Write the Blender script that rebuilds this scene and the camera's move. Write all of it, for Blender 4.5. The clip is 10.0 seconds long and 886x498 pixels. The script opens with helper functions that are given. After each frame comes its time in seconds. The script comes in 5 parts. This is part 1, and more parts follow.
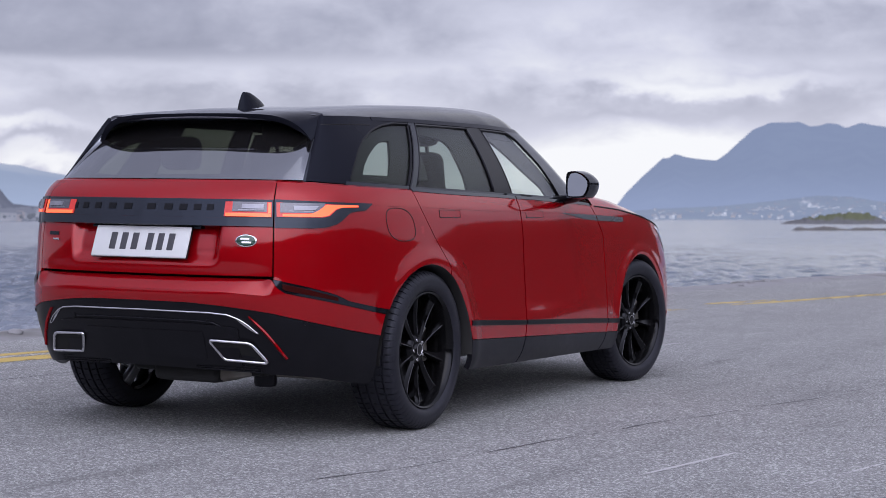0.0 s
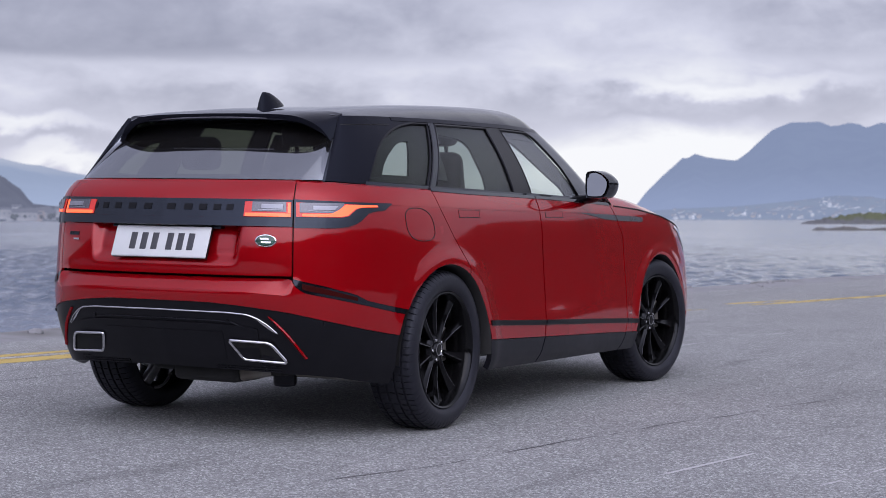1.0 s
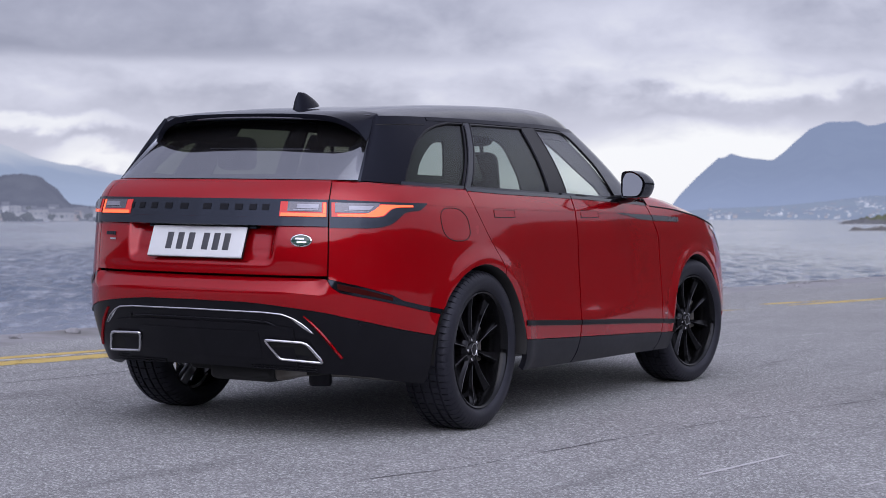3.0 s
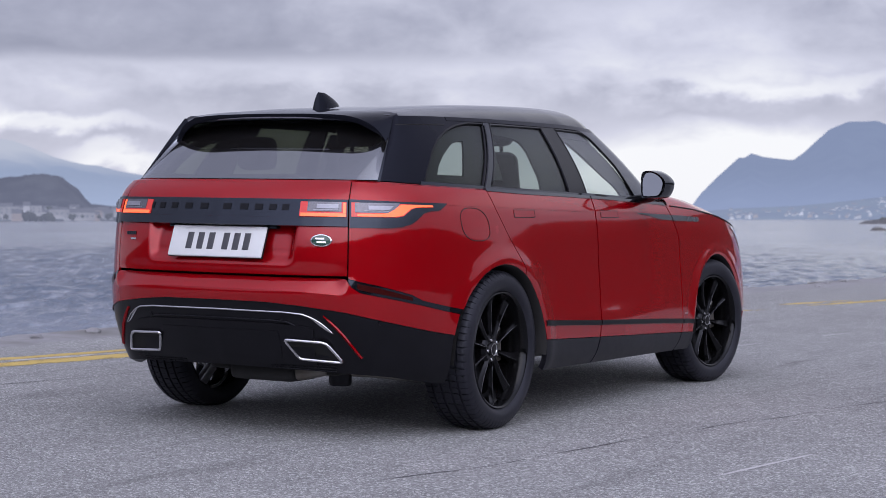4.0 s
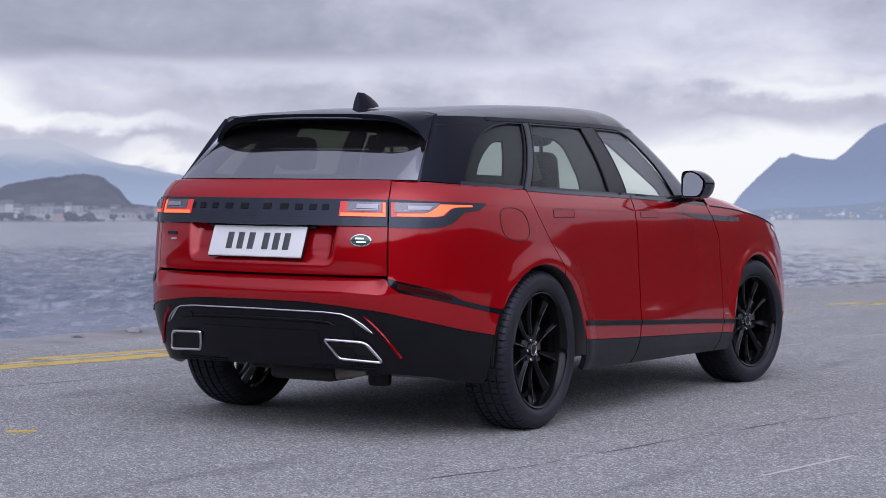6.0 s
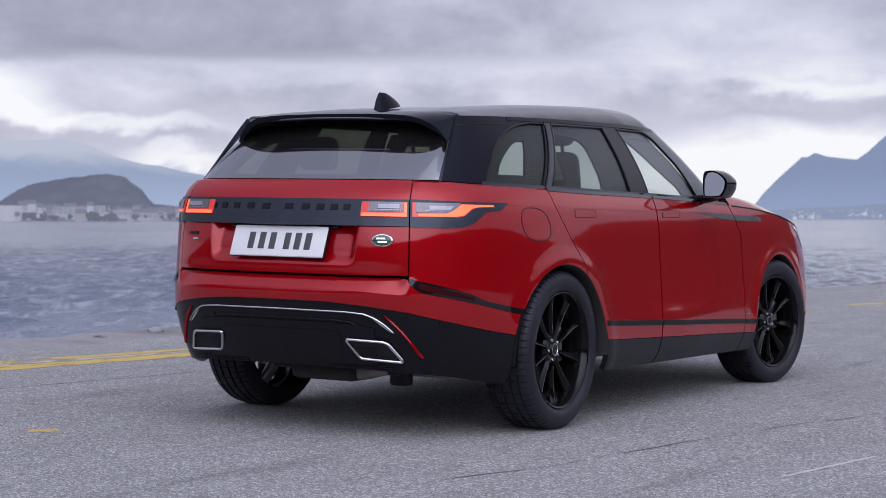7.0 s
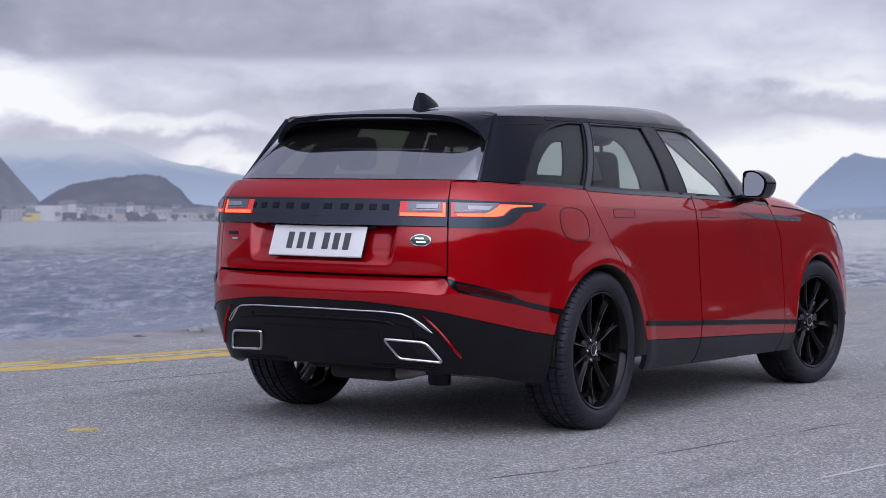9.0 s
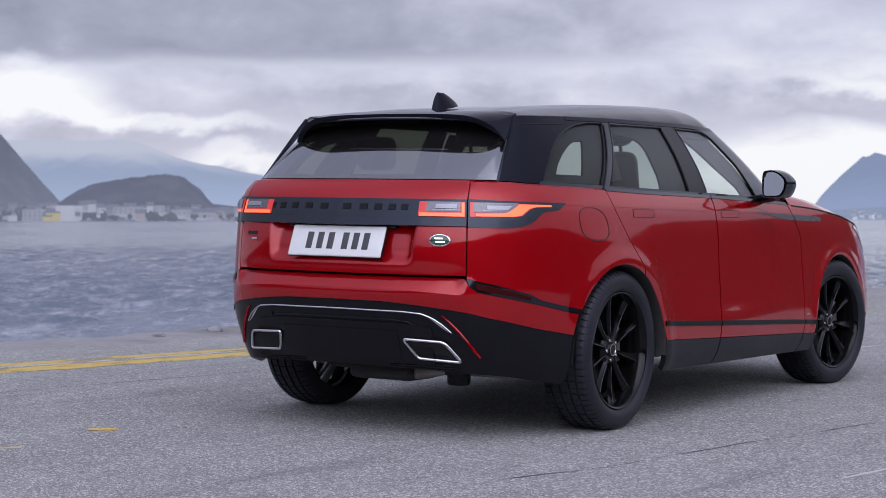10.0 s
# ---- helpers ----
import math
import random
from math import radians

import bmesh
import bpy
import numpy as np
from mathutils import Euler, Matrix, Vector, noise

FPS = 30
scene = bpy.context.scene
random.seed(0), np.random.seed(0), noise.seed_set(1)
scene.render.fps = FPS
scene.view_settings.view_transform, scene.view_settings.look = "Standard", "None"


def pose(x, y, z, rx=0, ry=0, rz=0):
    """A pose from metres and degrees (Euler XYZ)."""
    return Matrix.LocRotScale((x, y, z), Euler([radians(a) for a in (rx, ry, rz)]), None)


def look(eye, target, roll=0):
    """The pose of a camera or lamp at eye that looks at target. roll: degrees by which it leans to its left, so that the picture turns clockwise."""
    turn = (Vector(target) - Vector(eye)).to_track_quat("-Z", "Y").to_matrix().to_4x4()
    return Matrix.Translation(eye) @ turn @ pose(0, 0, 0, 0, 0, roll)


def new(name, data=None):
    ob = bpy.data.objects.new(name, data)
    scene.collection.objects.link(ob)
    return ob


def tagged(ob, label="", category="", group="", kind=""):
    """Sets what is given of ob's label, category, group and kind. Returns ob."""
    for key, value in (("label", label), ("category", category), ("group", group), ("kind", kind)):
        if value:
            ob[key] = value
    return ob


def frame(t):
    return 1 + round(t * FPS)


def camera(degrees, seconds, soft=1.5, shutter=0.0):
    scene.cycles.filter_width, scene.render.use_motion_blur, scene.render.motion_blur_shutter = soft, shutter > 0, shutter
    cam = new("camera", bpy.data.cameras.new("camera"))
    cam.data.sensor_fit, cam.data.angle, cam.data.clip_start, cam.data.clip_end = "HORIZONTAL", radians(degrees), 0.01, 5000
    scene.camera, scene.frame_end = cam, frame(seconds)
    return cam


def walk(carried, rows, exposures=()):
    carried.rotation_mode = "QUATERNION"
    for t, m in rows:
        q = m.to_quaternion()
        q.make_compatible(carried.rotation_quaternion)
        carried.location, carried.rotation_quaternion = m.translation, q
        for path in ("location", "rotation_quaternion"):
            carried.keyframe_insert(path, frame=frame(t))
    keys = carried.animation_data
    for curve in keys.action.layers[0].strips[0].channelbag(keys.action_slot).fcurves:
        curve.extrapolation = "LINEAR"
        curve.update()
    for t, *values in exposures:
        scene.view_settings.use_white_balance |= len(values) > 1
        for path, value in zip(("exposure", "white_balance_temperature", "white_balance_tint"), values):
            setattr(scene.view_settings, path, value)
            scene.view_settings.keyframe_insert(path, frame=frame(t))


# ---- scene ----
cam = camera(27.83, 10.0, soft=0.7)
# the lens is focused on the car
cam.data.dof.use_dof, cam.data.dof.focus_distance, cam.data.dof.aperture_fstop = True, 8.4, 6.6
# the camera stands on a tripod and pans slowly to the left: seconds, turn
PAN = [(0.0, 26.812), (0.5, 27.097), (1.0, 27.432), (1.5, 27.708), (2.0, 27.980), (2.5, 28.254), (4.0, 29.196), (4.5, 29.484), (5.0, 29.813),
       (5.5, 30.126), (7.0, 31.147), (7.5, 31.462), (8.0, 31.829), (8.5, 32.093), (9.0, 32.381), (9.5, 32.662), (10.0, 32.996)]
EYE = (4.889, -7.629, 0.996)
walk(cam, [(t, pose(*EYE, 90 - 0.977, 0.085, turn)) for t, turn in PAN])

# ---- world and sun ----
FALL = math.tan(radians(1.074))  # the road falls to the right
SEA = -1.30
SUN_TURN, SUN_HEIGHT = 212.0, 30.0  # degrees left of +y, degrees up


class Nodes:
    """A short way to write node trees."""

    def __init__(self, tree):
        self.t = tree
        tree.nodes.clear()

    def add(self, kind, ins=(), **props):
        n = self.t.nodes.new(kind)
        if "operation" in props:
            n.operation = props["operation"]
        if "data_type" in props:
            n.data_type, n.blend_type = props["data_type"], props["blend_type"]
        if "interpolation_type" in props:
            n.interpolation_type = props["interpolation_type"]
        if "sky_type" in props:
            n.sky_type, n.sun_disc = props["sky_type"], False
            n.sun_elevation, n.sun_rotation = props["sun_elevation"], props["sun_rotation"]
        if "feature" in props:
            n.feature = props["feature"]
        for k, v in dict(ins).items():
            if isinstance(v, bpy.types.NodeSocket):
                self.t.links.new(v, n.inputs[k])
            else:
                n.inputs[k].default_value = v
        return n

    def math(self, op, a, b=0.0, c=0.0):
        return self.add("ShaderNodeMath", {0: a, 1: b, 2: c}, operation=op).outputs[0]

    def mix(self, f, a, b, blend="MIX"):
        n = self.add("ShaderNodeMix", data_type="RGBA", blend_type=blend)
        for s, v in ((n.inputs[0], f), (n.inputs[6], a), (n.inputs[7], b)):
            if isinstance(v, bpy.types.NodeSocket):
                self.t.links.new(v, s)
            else:
                s.default_value = v if not isinstance(v, tuple) or len(v) == 4 else (*v, 1)
        return n.outputs[2]

    def step(self, x, a, b):
        """0 below a, 1 above b, smooth between."""
        return self.add("ShaderNodeMapRange", {0: x, 1: a, 2: b, 3: 0.0, 4: 1.0}, interpolation_type="SMOOTHSTEP").outputs[0]

    def noise(self, v, scale, detail=4.0, rough=0.55, dist=0.0):
        return self.add("ShaderNodeTexNoise", {"Vector": v, "Scale": scale, "Detail": detail, "Roughness": rough, "Distortion": dist}).outputs[0]

    def ramp(self, x, stops):
        n = self.add("ShaderNodeValToRGB", {0: x})
        e = n.color_ramp.elements
        while len(e) < len(stops):
            e.new(0.5)
        for k, (p, c) in zip(e, stops):
            k.position, k.color = p, (*c, 1)
        return n.outputs[0]


def overcast():
    """A cloudy sky: low dark cloud decks over brighter gaps, brighter towards the veiled sun and the zenith."""
    w = bpy.data.worlds.new("sky")
    w.use_nodes = True
    n = Nodes(w.node_tree)
    d = n.add("ShaderNodeTexCoord").outputs["Generated"]
    s = n.add("ShaderNodeSeparateXYZ", {0: d})
    x, y, z = s.outputs
    az = n.math("MULTIPLY", n.math("ARCTAN2", n.math("MULTIPLY", x, -1.0), y), 57.2958)
    el = n.math("MULTIPLY", n.math("ARCSINE", z), 57.2958)
    el = n.math("MAXIMUM", el, 0.0)
    flat = n.add("ShaderNodeCombineXYZ", {0: n.math("MULTIPLY", az, 0.27), 1: n.math("MULTIPLY", el, 0.5), 2: 3.7}).outputs[0]
    wisps = n.noise(flat, 1.1, 6.0, 0.5, 0.3)
    fine = n.noise(flat, 4.2, 5.0, 0.6, 0.2)
    wisps = n.math("ADD", n.math("MULTIPLY", wisps, 0.8), n.math("MULTIPLY", fine, 0.2))
    edge = n.math("ADD", el, n.math("MULTIPLY", n.math("SUBTRACT", wisps, 0.5), 3.2))

    def puff(a0, e0, ra, re, gain):
        da = n.math("DIVIDE", n.math("SUBTRACT", az, a0), ra)
        de = n.math("DIVIDE", n.math("SUBTRACT", edge, e0), re)
        r = n.math("SQRT", n.math("ADD", n.math("MULTIPLY", da, da), n.math("MULTIPLY", de, de)))
        return n.math("MULTIPLY", n.math("SUBTRACT", 1.0, n.step(r, 0.25, 1.0)), gain)

    calm = n.math("SUBTRACT", 0.85, n.math("MULTIPLY", n.step(el, 7.5, 22.0), 0.6))
    light = n.math("ADD", 0.52, n.math("MULTIPLY", n.math("SUBTRACT", wisps, 0.5), calm))
    rag = n.math("ADD", el, n.math("MULTIPLY", n.math("SUBTRACT", wisps, 0.5), 1.5))
    deck = n.math("MULTIPLY", n.step(rag, 4.85, 5.35), n.math("ADD", 0.35, n.math("MULTIPLY", n.step(az, 28.0, 38.0), 0.65)))
    light = n.math("SUBTRACT", light, n.math("MULTIPLY", deck, 0.31))
    for p in PUFFS:
        light = n.math("ADD", light, puff(*p))
    colour = n.ramp(light, [(0.0, (0.25, 0.255, 0.36)), (0.3, (0.40, 0.405, 0.53)), (0.6, (0.64, 0.645, 0.79)), (0.95, (0.94, 0.945, 1.0))])
    # higher up the cloud is thin round the veiled sun and thick on the other side
    sv = Vector((-math.sin(radians(SUN_TURN)) * math.cos(radians(SUN_HEIGHT)), math.cos(radians(SUN_TURN)) * math.cos(radians(SUN_HEIGHT)), math.sin(radians(SUN_HEIGHT))))
    dot = n.add("ShaderNodeVectorMath", {0: d, 1: tuple(sv)}, operation="DOT_PRODUCT").outputs["Value"]
    glow = n.math("MULTIPLY_ADD", n.step(dot, -0.3, 0.95), 0.9, 1.15)
    high = n.step(z, 0.11, 0.30)
    k = n.math("ADD", 1.0, n.math("MULTIPLY", high, n.math("SUBTRACT", glow, 1.0)))
    # the veiled sun behind the camera lights a wide stretch of thin cloud
    lobe = n.math("POWER", n.step(dot, 0.15, 1.0), 1.5)
    k = n.math("ADD", k, n.math("MULTIPLY", lobe, 2.3))
    cloud = n.add("ShaderNodeBackground", {0: colour, 1: n.math("MULTIPLY", k, SKY_GAIN)})
    sky = n.add("ShaderNodeTexSky", sky_type="NISHITA", sun_elevation=radians(SUN_HEIGHT), sun_rotation=radians(-SUN_TURN))
    blue = n.add("ShaderNodeBackground", {0: sky.outputs[0], 1: 0.008})
    both = n.add("ShaderNodeAddShader", {0: cloud.outputs[0], 1: blue.outputs[0]})
    n.add("ShaderNodeOutputWorld", {0: both.outputs[0]})
    scene.world = w


# cloud breaks: degrees left of +y, degrees up, half width, half height, gain
# those centred above 11 degrees are out of view, added to brighten sea and car
PUFFS = [(13.0, 11.5, 14.0, 6.0, 0.6), (20.0, 1.3, 7.5, 2.1, 0.75), (46.0, 3.9, 3.4, 1.6, 0.5), (44.0, 3.2, 2.0, 0.7, 0.25), (41.5, 2.9, 4.5, 0.5, 0.35), (39.5, 1.8, 2.5, 0.6, 0.4), (20.0, 3.5, 9.0, 0.6, -0.09), (18.0, 4.2, 6.0, 0.5, 0.22),
         (33.0, 3.6, 7.0, 1.0, -0.10), (22.0, 5.6, 6.5, 2.6, 0.20), (14.0, 21.0, 18.0, 9.0, 0.28), (-25.0, 18.0, 34.0, 14.0, 0.3)]
SKY_GAIN = 0.94
overcast()
sun = new("sun", bpy.data.lights.new("sun", "SUN"))
sun.data.energy, sun.data.angle, sun.data.color = 0.6, radians(80), (1.0, 0.96, 0.9)
sun.matrix_world = look((0, 0, 0), (math.sin(radians(SUN_TURN)) * math.cos(radians(SUN_HEIGHT)), -math.cos(radians(SUN_TURN)) * math.cos(radians(SUN_HEIGHT)), -math.sin(radians(SUN_HEIGHT))))


# ---- materials ----
def material(name, base, rough=0.5, metal=0.0, coat=0.0, grain=0.0, scale=60.0, bump=0.0, spots=None, spec=0.5, emit=None, glow=0.0, space="Object", coat_rough=0.02, sheen=(1.0, 1.0, 1.0), ior=1.5):
    """A principled surface with stains and grain at two scales and a fine relief."""
    m = bpy.data.materials.new(name)
    m.use_nodes = True
    n = Nodes(m.node_tree)
    v = n.add("ShaderNodeTexCoord").outputs[space]
    small, large = n.noise(v, scale, 5.0), n.noise(v, scale * 0.07, 3.0)
    mixed = n.math("ADD", n.math("MULTIPLY", n.math("SUBTRACT", small, 0.5), 1.2), n.math("MULTIPLY", n.math("SUBTRACT", large, 0.5), 1.2))
    gain = n.math("ADD", 1.0, n.math("MULTIPLY", mixed, grain))
    colour = n.mix(1.0, (*base, 1), n.add("ShaderNodeCombineColor", {0: gain, 1: gain, 2: gain}).outputs[0], "MULTIPLY")
    if spots:
        colour = n.mix(n.step(large, 0.52, 0.72), colour, (*spots, 1))
    r = n.math("ADD", rough, n.math("MULTIPLY", mixed, 0.25 * min(rough, 0.4) if grain else 0.0))
    p = n.add("ShaderNodeBsdfPrincipled", {"Base Color": colour, "Roughness": r, "Metallic": metal, "Coat Weight": coat, "Coat Roughness": coat_rough, "Coat IOR": 1.42, "Specular IOR Level": spec, "IOR": ior, "Specular Tint": (*sheen, 1)})
    if bump:
        b = n.add("ShaderNodeBump", {"Height": small, "Strength": bump, "Distance": 0.004})
        n.t.links.new(b.outputs[0], p.inputs["Normal"])
    if emit:
        p.inputs["Emission Color"].default_value, p.inputs["Emission Strength"].default_value = (*emit, 1), glow
    n.add("ShaderNodeOutputMaterial", {0: p.outputs[0]})
    return m


def car_paint(name, base, flake):
    """Clear-coated metallic paint, with a faint orange peel and a thin film of dust."""
    m = bpy.data.materials.new(name)
    m.use_nodes = True
    n = Nodes(m.node_tree)
    v = n.add("ShaderNodeTexCoord").outputs["Object"]
    dust = n.noise(v, 3.0, 6.0, 0.65)
    speck = n.noise(v, 900.0, 1.0)
    c = n.mix(n.math("MULTIPLY", speck, 0.35), (*base, 1), (*flake, 1))
    c = n.mix(n.math("MULTIPLY", n.step(dust, 0.45, 0.8), 0.025), c, (0.25, 0.2, 0.19, 1))
    peel = n.add("ShaderNodeBump", {"Height": n.noise(v, 220.0, 2.0), "Strength": 0.02, "Distance": 0.002})
    p = n.add("ShaderNodeBsdfPrincipled", {"Base Color": c, "Roughness": n.math("ADD", 0.22, n.math("MULTIPLY", dust, 0.08)), "Metallic": 0.30, "Coat Weight": 1.0, "Coat IOR": 1.49,
                                           "Coat Roughness": 0.01, "Coat Normal": peel.outputs[0], "Specular IOR Level": 0.0})
    n.add("ShaderNodeOutputMaterial", {0: p.outputs[0]})
    return m


def pane(name, tint, gloss=0.07, dust=0.012):
    """Thin glass: lets tinted light through, mirrors more at a flat angle, and carries a little dust."""
    m = bpy.data.materials.new(name)
    m.use_nodes = True
    n = Nodes(m.node_tree)
    v = n.add("ShaderNodeTexCoord").outputs["Object"]
    film = n.noise(v, 2.2, 5.0)
    f = n.math("POWER", n.add("ShaderNodeLayerWeight", {0: 0.5}).outputs["Facing"], 5.2)
    f = n.math("MULTIPLY_ADD", f, 1.0 - gloss, gloss)
    t = n.add("ShaderNodeBsdfTransparent", {0: (*tint, 1)})
    g = n.add("ShaderNodeBsdfGlossy", {0: (0.92, 0.95, 1, 1), 1: n.math("MULTIPLY", film, 0.02)})
    a = n.add("ShaderNodeMixShader", {0: f, 1: t.outputs[0], 2: g.outputs[0]})
    d = n.add("ShaderNodeBsdfDiffuse", {0: (0.40, 0.37, 0.36, 1)})
    e = n.add("ShaderNodeMixShader", {0: n.math("MULTIPLY", n.math("ADD", film, 0.5), dust), 1: a.outputs[0], 2: d.outputs[0]})
    n.add("ShaderNodeOutputMaterial", {0: e.outputs[0]})
    return m


RED = car_paint("red_paint", (0.285, 0.0008, 0.0042), (0.35, 0.0026, 0.0075))
BLACK = material("black_paint", (0.0085, 0.0088, 0.0135), 0.05, grain=0.15, scale=8, spec=0.5, ior=1.19, sheen=(0.7, 0.8, 1.0))
PIANO = material("black_gloss_trim", (0.006, 0.0064, 0.0085), 0.05, grain=0.2, scale=12, spec=0.62, sheen=(0.70, 0.80, 1.0))
SATIN = material("black_satin_plastic", (0.0070, 0.0067, 0.0082), 0.30, grain=0.5, scale=14, bump=0.03, spec=0.20, sheen=(0.85, 0.88, 1.0))
SILL = material("dusty_black_plastic", (0.010, 0.0098, 0.013), 0.42, grain=0.5, scale=25, bump=0.05, spots=(0.022, 0.0215, 0.026), spec=0.3, sheen=(0.85, 0.88, 1.0))
# near black: the shade of exhaust mouths and silencer put into the colour
SHADE_BLACK = material("shade_black", (0.004, 0.004, 0.0042), 0.85, grain=0.3, scale=30)
VENT = material("grey_vent_metal", (0.085, 0.09, 0.10), 0.25, metal=0.3, grain=0.3, scale=40)
DARK = material("shadow_black_lining", (0.013, 0.0125, 0.013), 0.8, grain=0.3, scale=30, bump=0.1)
RUBBER = material("tyre_rubber", (0.0135, 0.0132, 0.018), 0.5, grain=0.6, scale=70, bump=0.10, spots=(0.020, 0.0195, 0.025), spec=0.34, sheen=(0.82, 0.87, 1.0))
ALLOY = material("gloss_black_alloy", (0.0032, 0.003, 0.0034), 0.10, grain=0.2, scale=30, spec=0.24, sheen=(0.88, 0.91, 1.0))
BARREL = material("black_rim_barrel", (0.004, 0.004, 0.0045), 0.14, grain=0.4, scale=30, spec=0.28)
# highlights on the gloss black arms' edges, put into a lighter colour
EDGE_GLINT = material("edge_glint_grey", (0.16, 0.16, 0.175), 0.22, metal=0.7, grain=0.3, scale=60)
INSERT = material("pale_lamp_insert", (0.30, 0.30, 0.34), 0.2, metal=0.5, grain=0.3, scale=80)
STEEL = material("brake_steel", (0.45, 0.45, 0.46), 0.35, metal=1.0, grain=0.4, scale=40, bump=0.05)
CHROME = material("brushed_chrome", (0.62, 0.62, 0.64), 0.16, metal=1.0, grain=0.1, scale=50)
GALV = material("dull_exhaust_steel", (0.20, 0.19, 0.175), 0.55, metal=0.6, grain=0.6, scale=18, bump=0.15, spots=(0.08, 0.065, 0.05))
LENS_RED = material("red_lamp_lens", (0.45, 0.010, 0.008), 0.08, coat=1.0, emit=(1.0, 0.05, 0.02), glow=0.22, grain=0.1, scale=40)
LIGHT_BAR = material("lit_lamp_bar", (0.8, 0.10, 0.03), 0.2, emit=(1.0, 0.15, 0.03), glow=1.05, coat=1.0)
HEADLAMP = material("clear_headlamp", (0.55, 0.56, 0.6), 0.1, metal=0.6, coat=1.0, grain=0.2, scale=60)
LENS_CLEAR = material("smoked_lamp_lens", (0.13, 0.127, 0.145), 0.12, metal=0.7, coat=1.0, grain=0.3, scale=80)
LENS_DARK = material("dark_red_reflector", (0.035, 0.002, 0.002), 0.2, spec=0.15, grain=0.3, scale=120)
PLATE = material("white_plate", (0.62, 0.63, 0.63), 0.35, grain=0.06, scale=30)
INK = material("plate_black", (0.045, 0.045, 0.052), 0.4, grain=0.2, scale=40)
GREEN = material("badge_green", (0.01, 0.05, 0.035), 0.2, coat=1.0)
GLASS_DARK = pane("tinted_glass", (0.56, 0.62, 0.55), 0.02, 0.008)
GLASS_REAR = pane("dark_rear_glass", (0.14, 0.15, 0.11), 0.36, 0.018)
GLASS_SIDE = pane("front_glass", (0.95, 0.98, 0.97), 0.05)
GLASS_FRONT = pane("windscreen_glass", (0.74, 0.80, 0.78))
MIRROR = material("mirror_glass", (0.24, 0.25, 0.26), 0.02, metal=1.0)
# underbody kept pale to bounce added light onto the road below
UNDER = material("pale_underbody", (0.11, 0.108, 0.11), 0.8, grain=0.5, scale=12, bump=0.1)
TRIM_IN = material("dark_cabin_trim", (0.018, 0.018, 0.020), 0.6, grain=0.3, scale=60, bump=0.06)
SEAT = material("dark_leather", (0.030, 0.028, 0.028), 0.5, grain=0.3, scale=90, bump=0.08)
HEADLINER = material("dark_headliner", (0.03, 0.03, 0.033), 0.9, grain=0.2, scale=200)


# ---- mesh helpers ----
def finish(bm, name, mat, angle=38):
    me = bpy.data.meshes.new(name)
    bm.to_mesh(me)
    bm.free()
    me.materials.append(mat)
    me.shade_smooth()
    me.set_sharp_from_angle(angle=radians(angle))
    return me


def part(name, bm, mat, parent=None, label="", angle=38):
    """One mesh object under a thing or a part."""
    ob = new(name, finish(bm, name, mat, angle))
    ob.parent = parent
    if label:
        ob["label"] = label
    return ob


def box(bm, x0, x1, y0, y1, z0, z1, bevel=0.0, m=None):
    r = bmesh.ops.create_cube(bm, size=1, matrix=Matrix.Translation(((x0 + x1) / 2, (y0 + y1) / 2, (z0 + z1) / 2)) @ Matrix.Diagonal((x1 - x0, y1 - y0, z1 - z0, 1)))
    vs = r["verts"]
    if bevel:
        es = {e for v in vs for e in v.link_edges}
        out = bmesh.ops.bevel(bm, geom=list(es), offset=bevel, segments=3, profile=0.5, affect="EDGES")
        vs = [v for v in out["verts"]]
    if m is not None:
        bmesh.ops.transform(bm, matrix=m, verts=[v for v in vs if v.is_valid])
    return bm


def sheet(bm, rows, close=False):
    """Faces between rows of points. Returns the rows of vertices."""
    vs = [[bm.verts.new(p) for p in r] for r in rows]
    for a, b in zip(vs, vs[1:]):
        k = len(a)
        for i in range(k if close else k - 1):
            j = (i + 1) % k
            bm.faces.new((a[i], a[j], b[j], b[i]))
    return vs


def tube(bm, pts, radius, sides=8, squash=1.0, close=False):
    """A round bar along points."""
    pts = [Vector(p) for p in pts]
    rings = []
    for i, p in enumerate(pts):
        a, b = (pts[i - 1], pts[(i + 1) % len(pts)]) if close else (pts[max(i - 1, 0)], pts[min(i + 1, len(pts) - 1)])
        d = (b - a).normalized()
        side = d.cross(Vector((0, 0, 1)))
        side = side.normalized() if side.length > 1e-4 else Vector((1, 0, 0))
        up = side.cross(d)
        rings.append([bm.verts.new(p + (side * math.cos(t) * squash + up * math.sin(t)) * radius) for t in (2 * math.pi * k / sides for k in range(sides))])
    for a, b in zip(rings, rings[1:] + ([rings[0]] if close else [])):
        for k in range(sides):
            bm.faces.new((a[k], a[(k + 1) % sides], b[(k + 1) % sides], b[k]))
    if not close:
        bm.faces.new(rings[0][::-1])
        bm.faces.new(rings[-1])
    return bm


# ---- the quay, its road and the sea ----
def ground_z(x, y):
    """The road's height: it falls gently to its right, and levels out far away."""
    return -FALL * max(min(x, 14.0), -9.0)


def edge_x(y):
    """The water's edge of the quay."""
    y2 = max(min(y, 60.0), -40.0)
    return -4.78 + 0.126 * (y2 - 2.0) + 0.10 * math.sin(y2 * 0.9) + 0.05 * math.sin(y2 * 2.7 + 1)


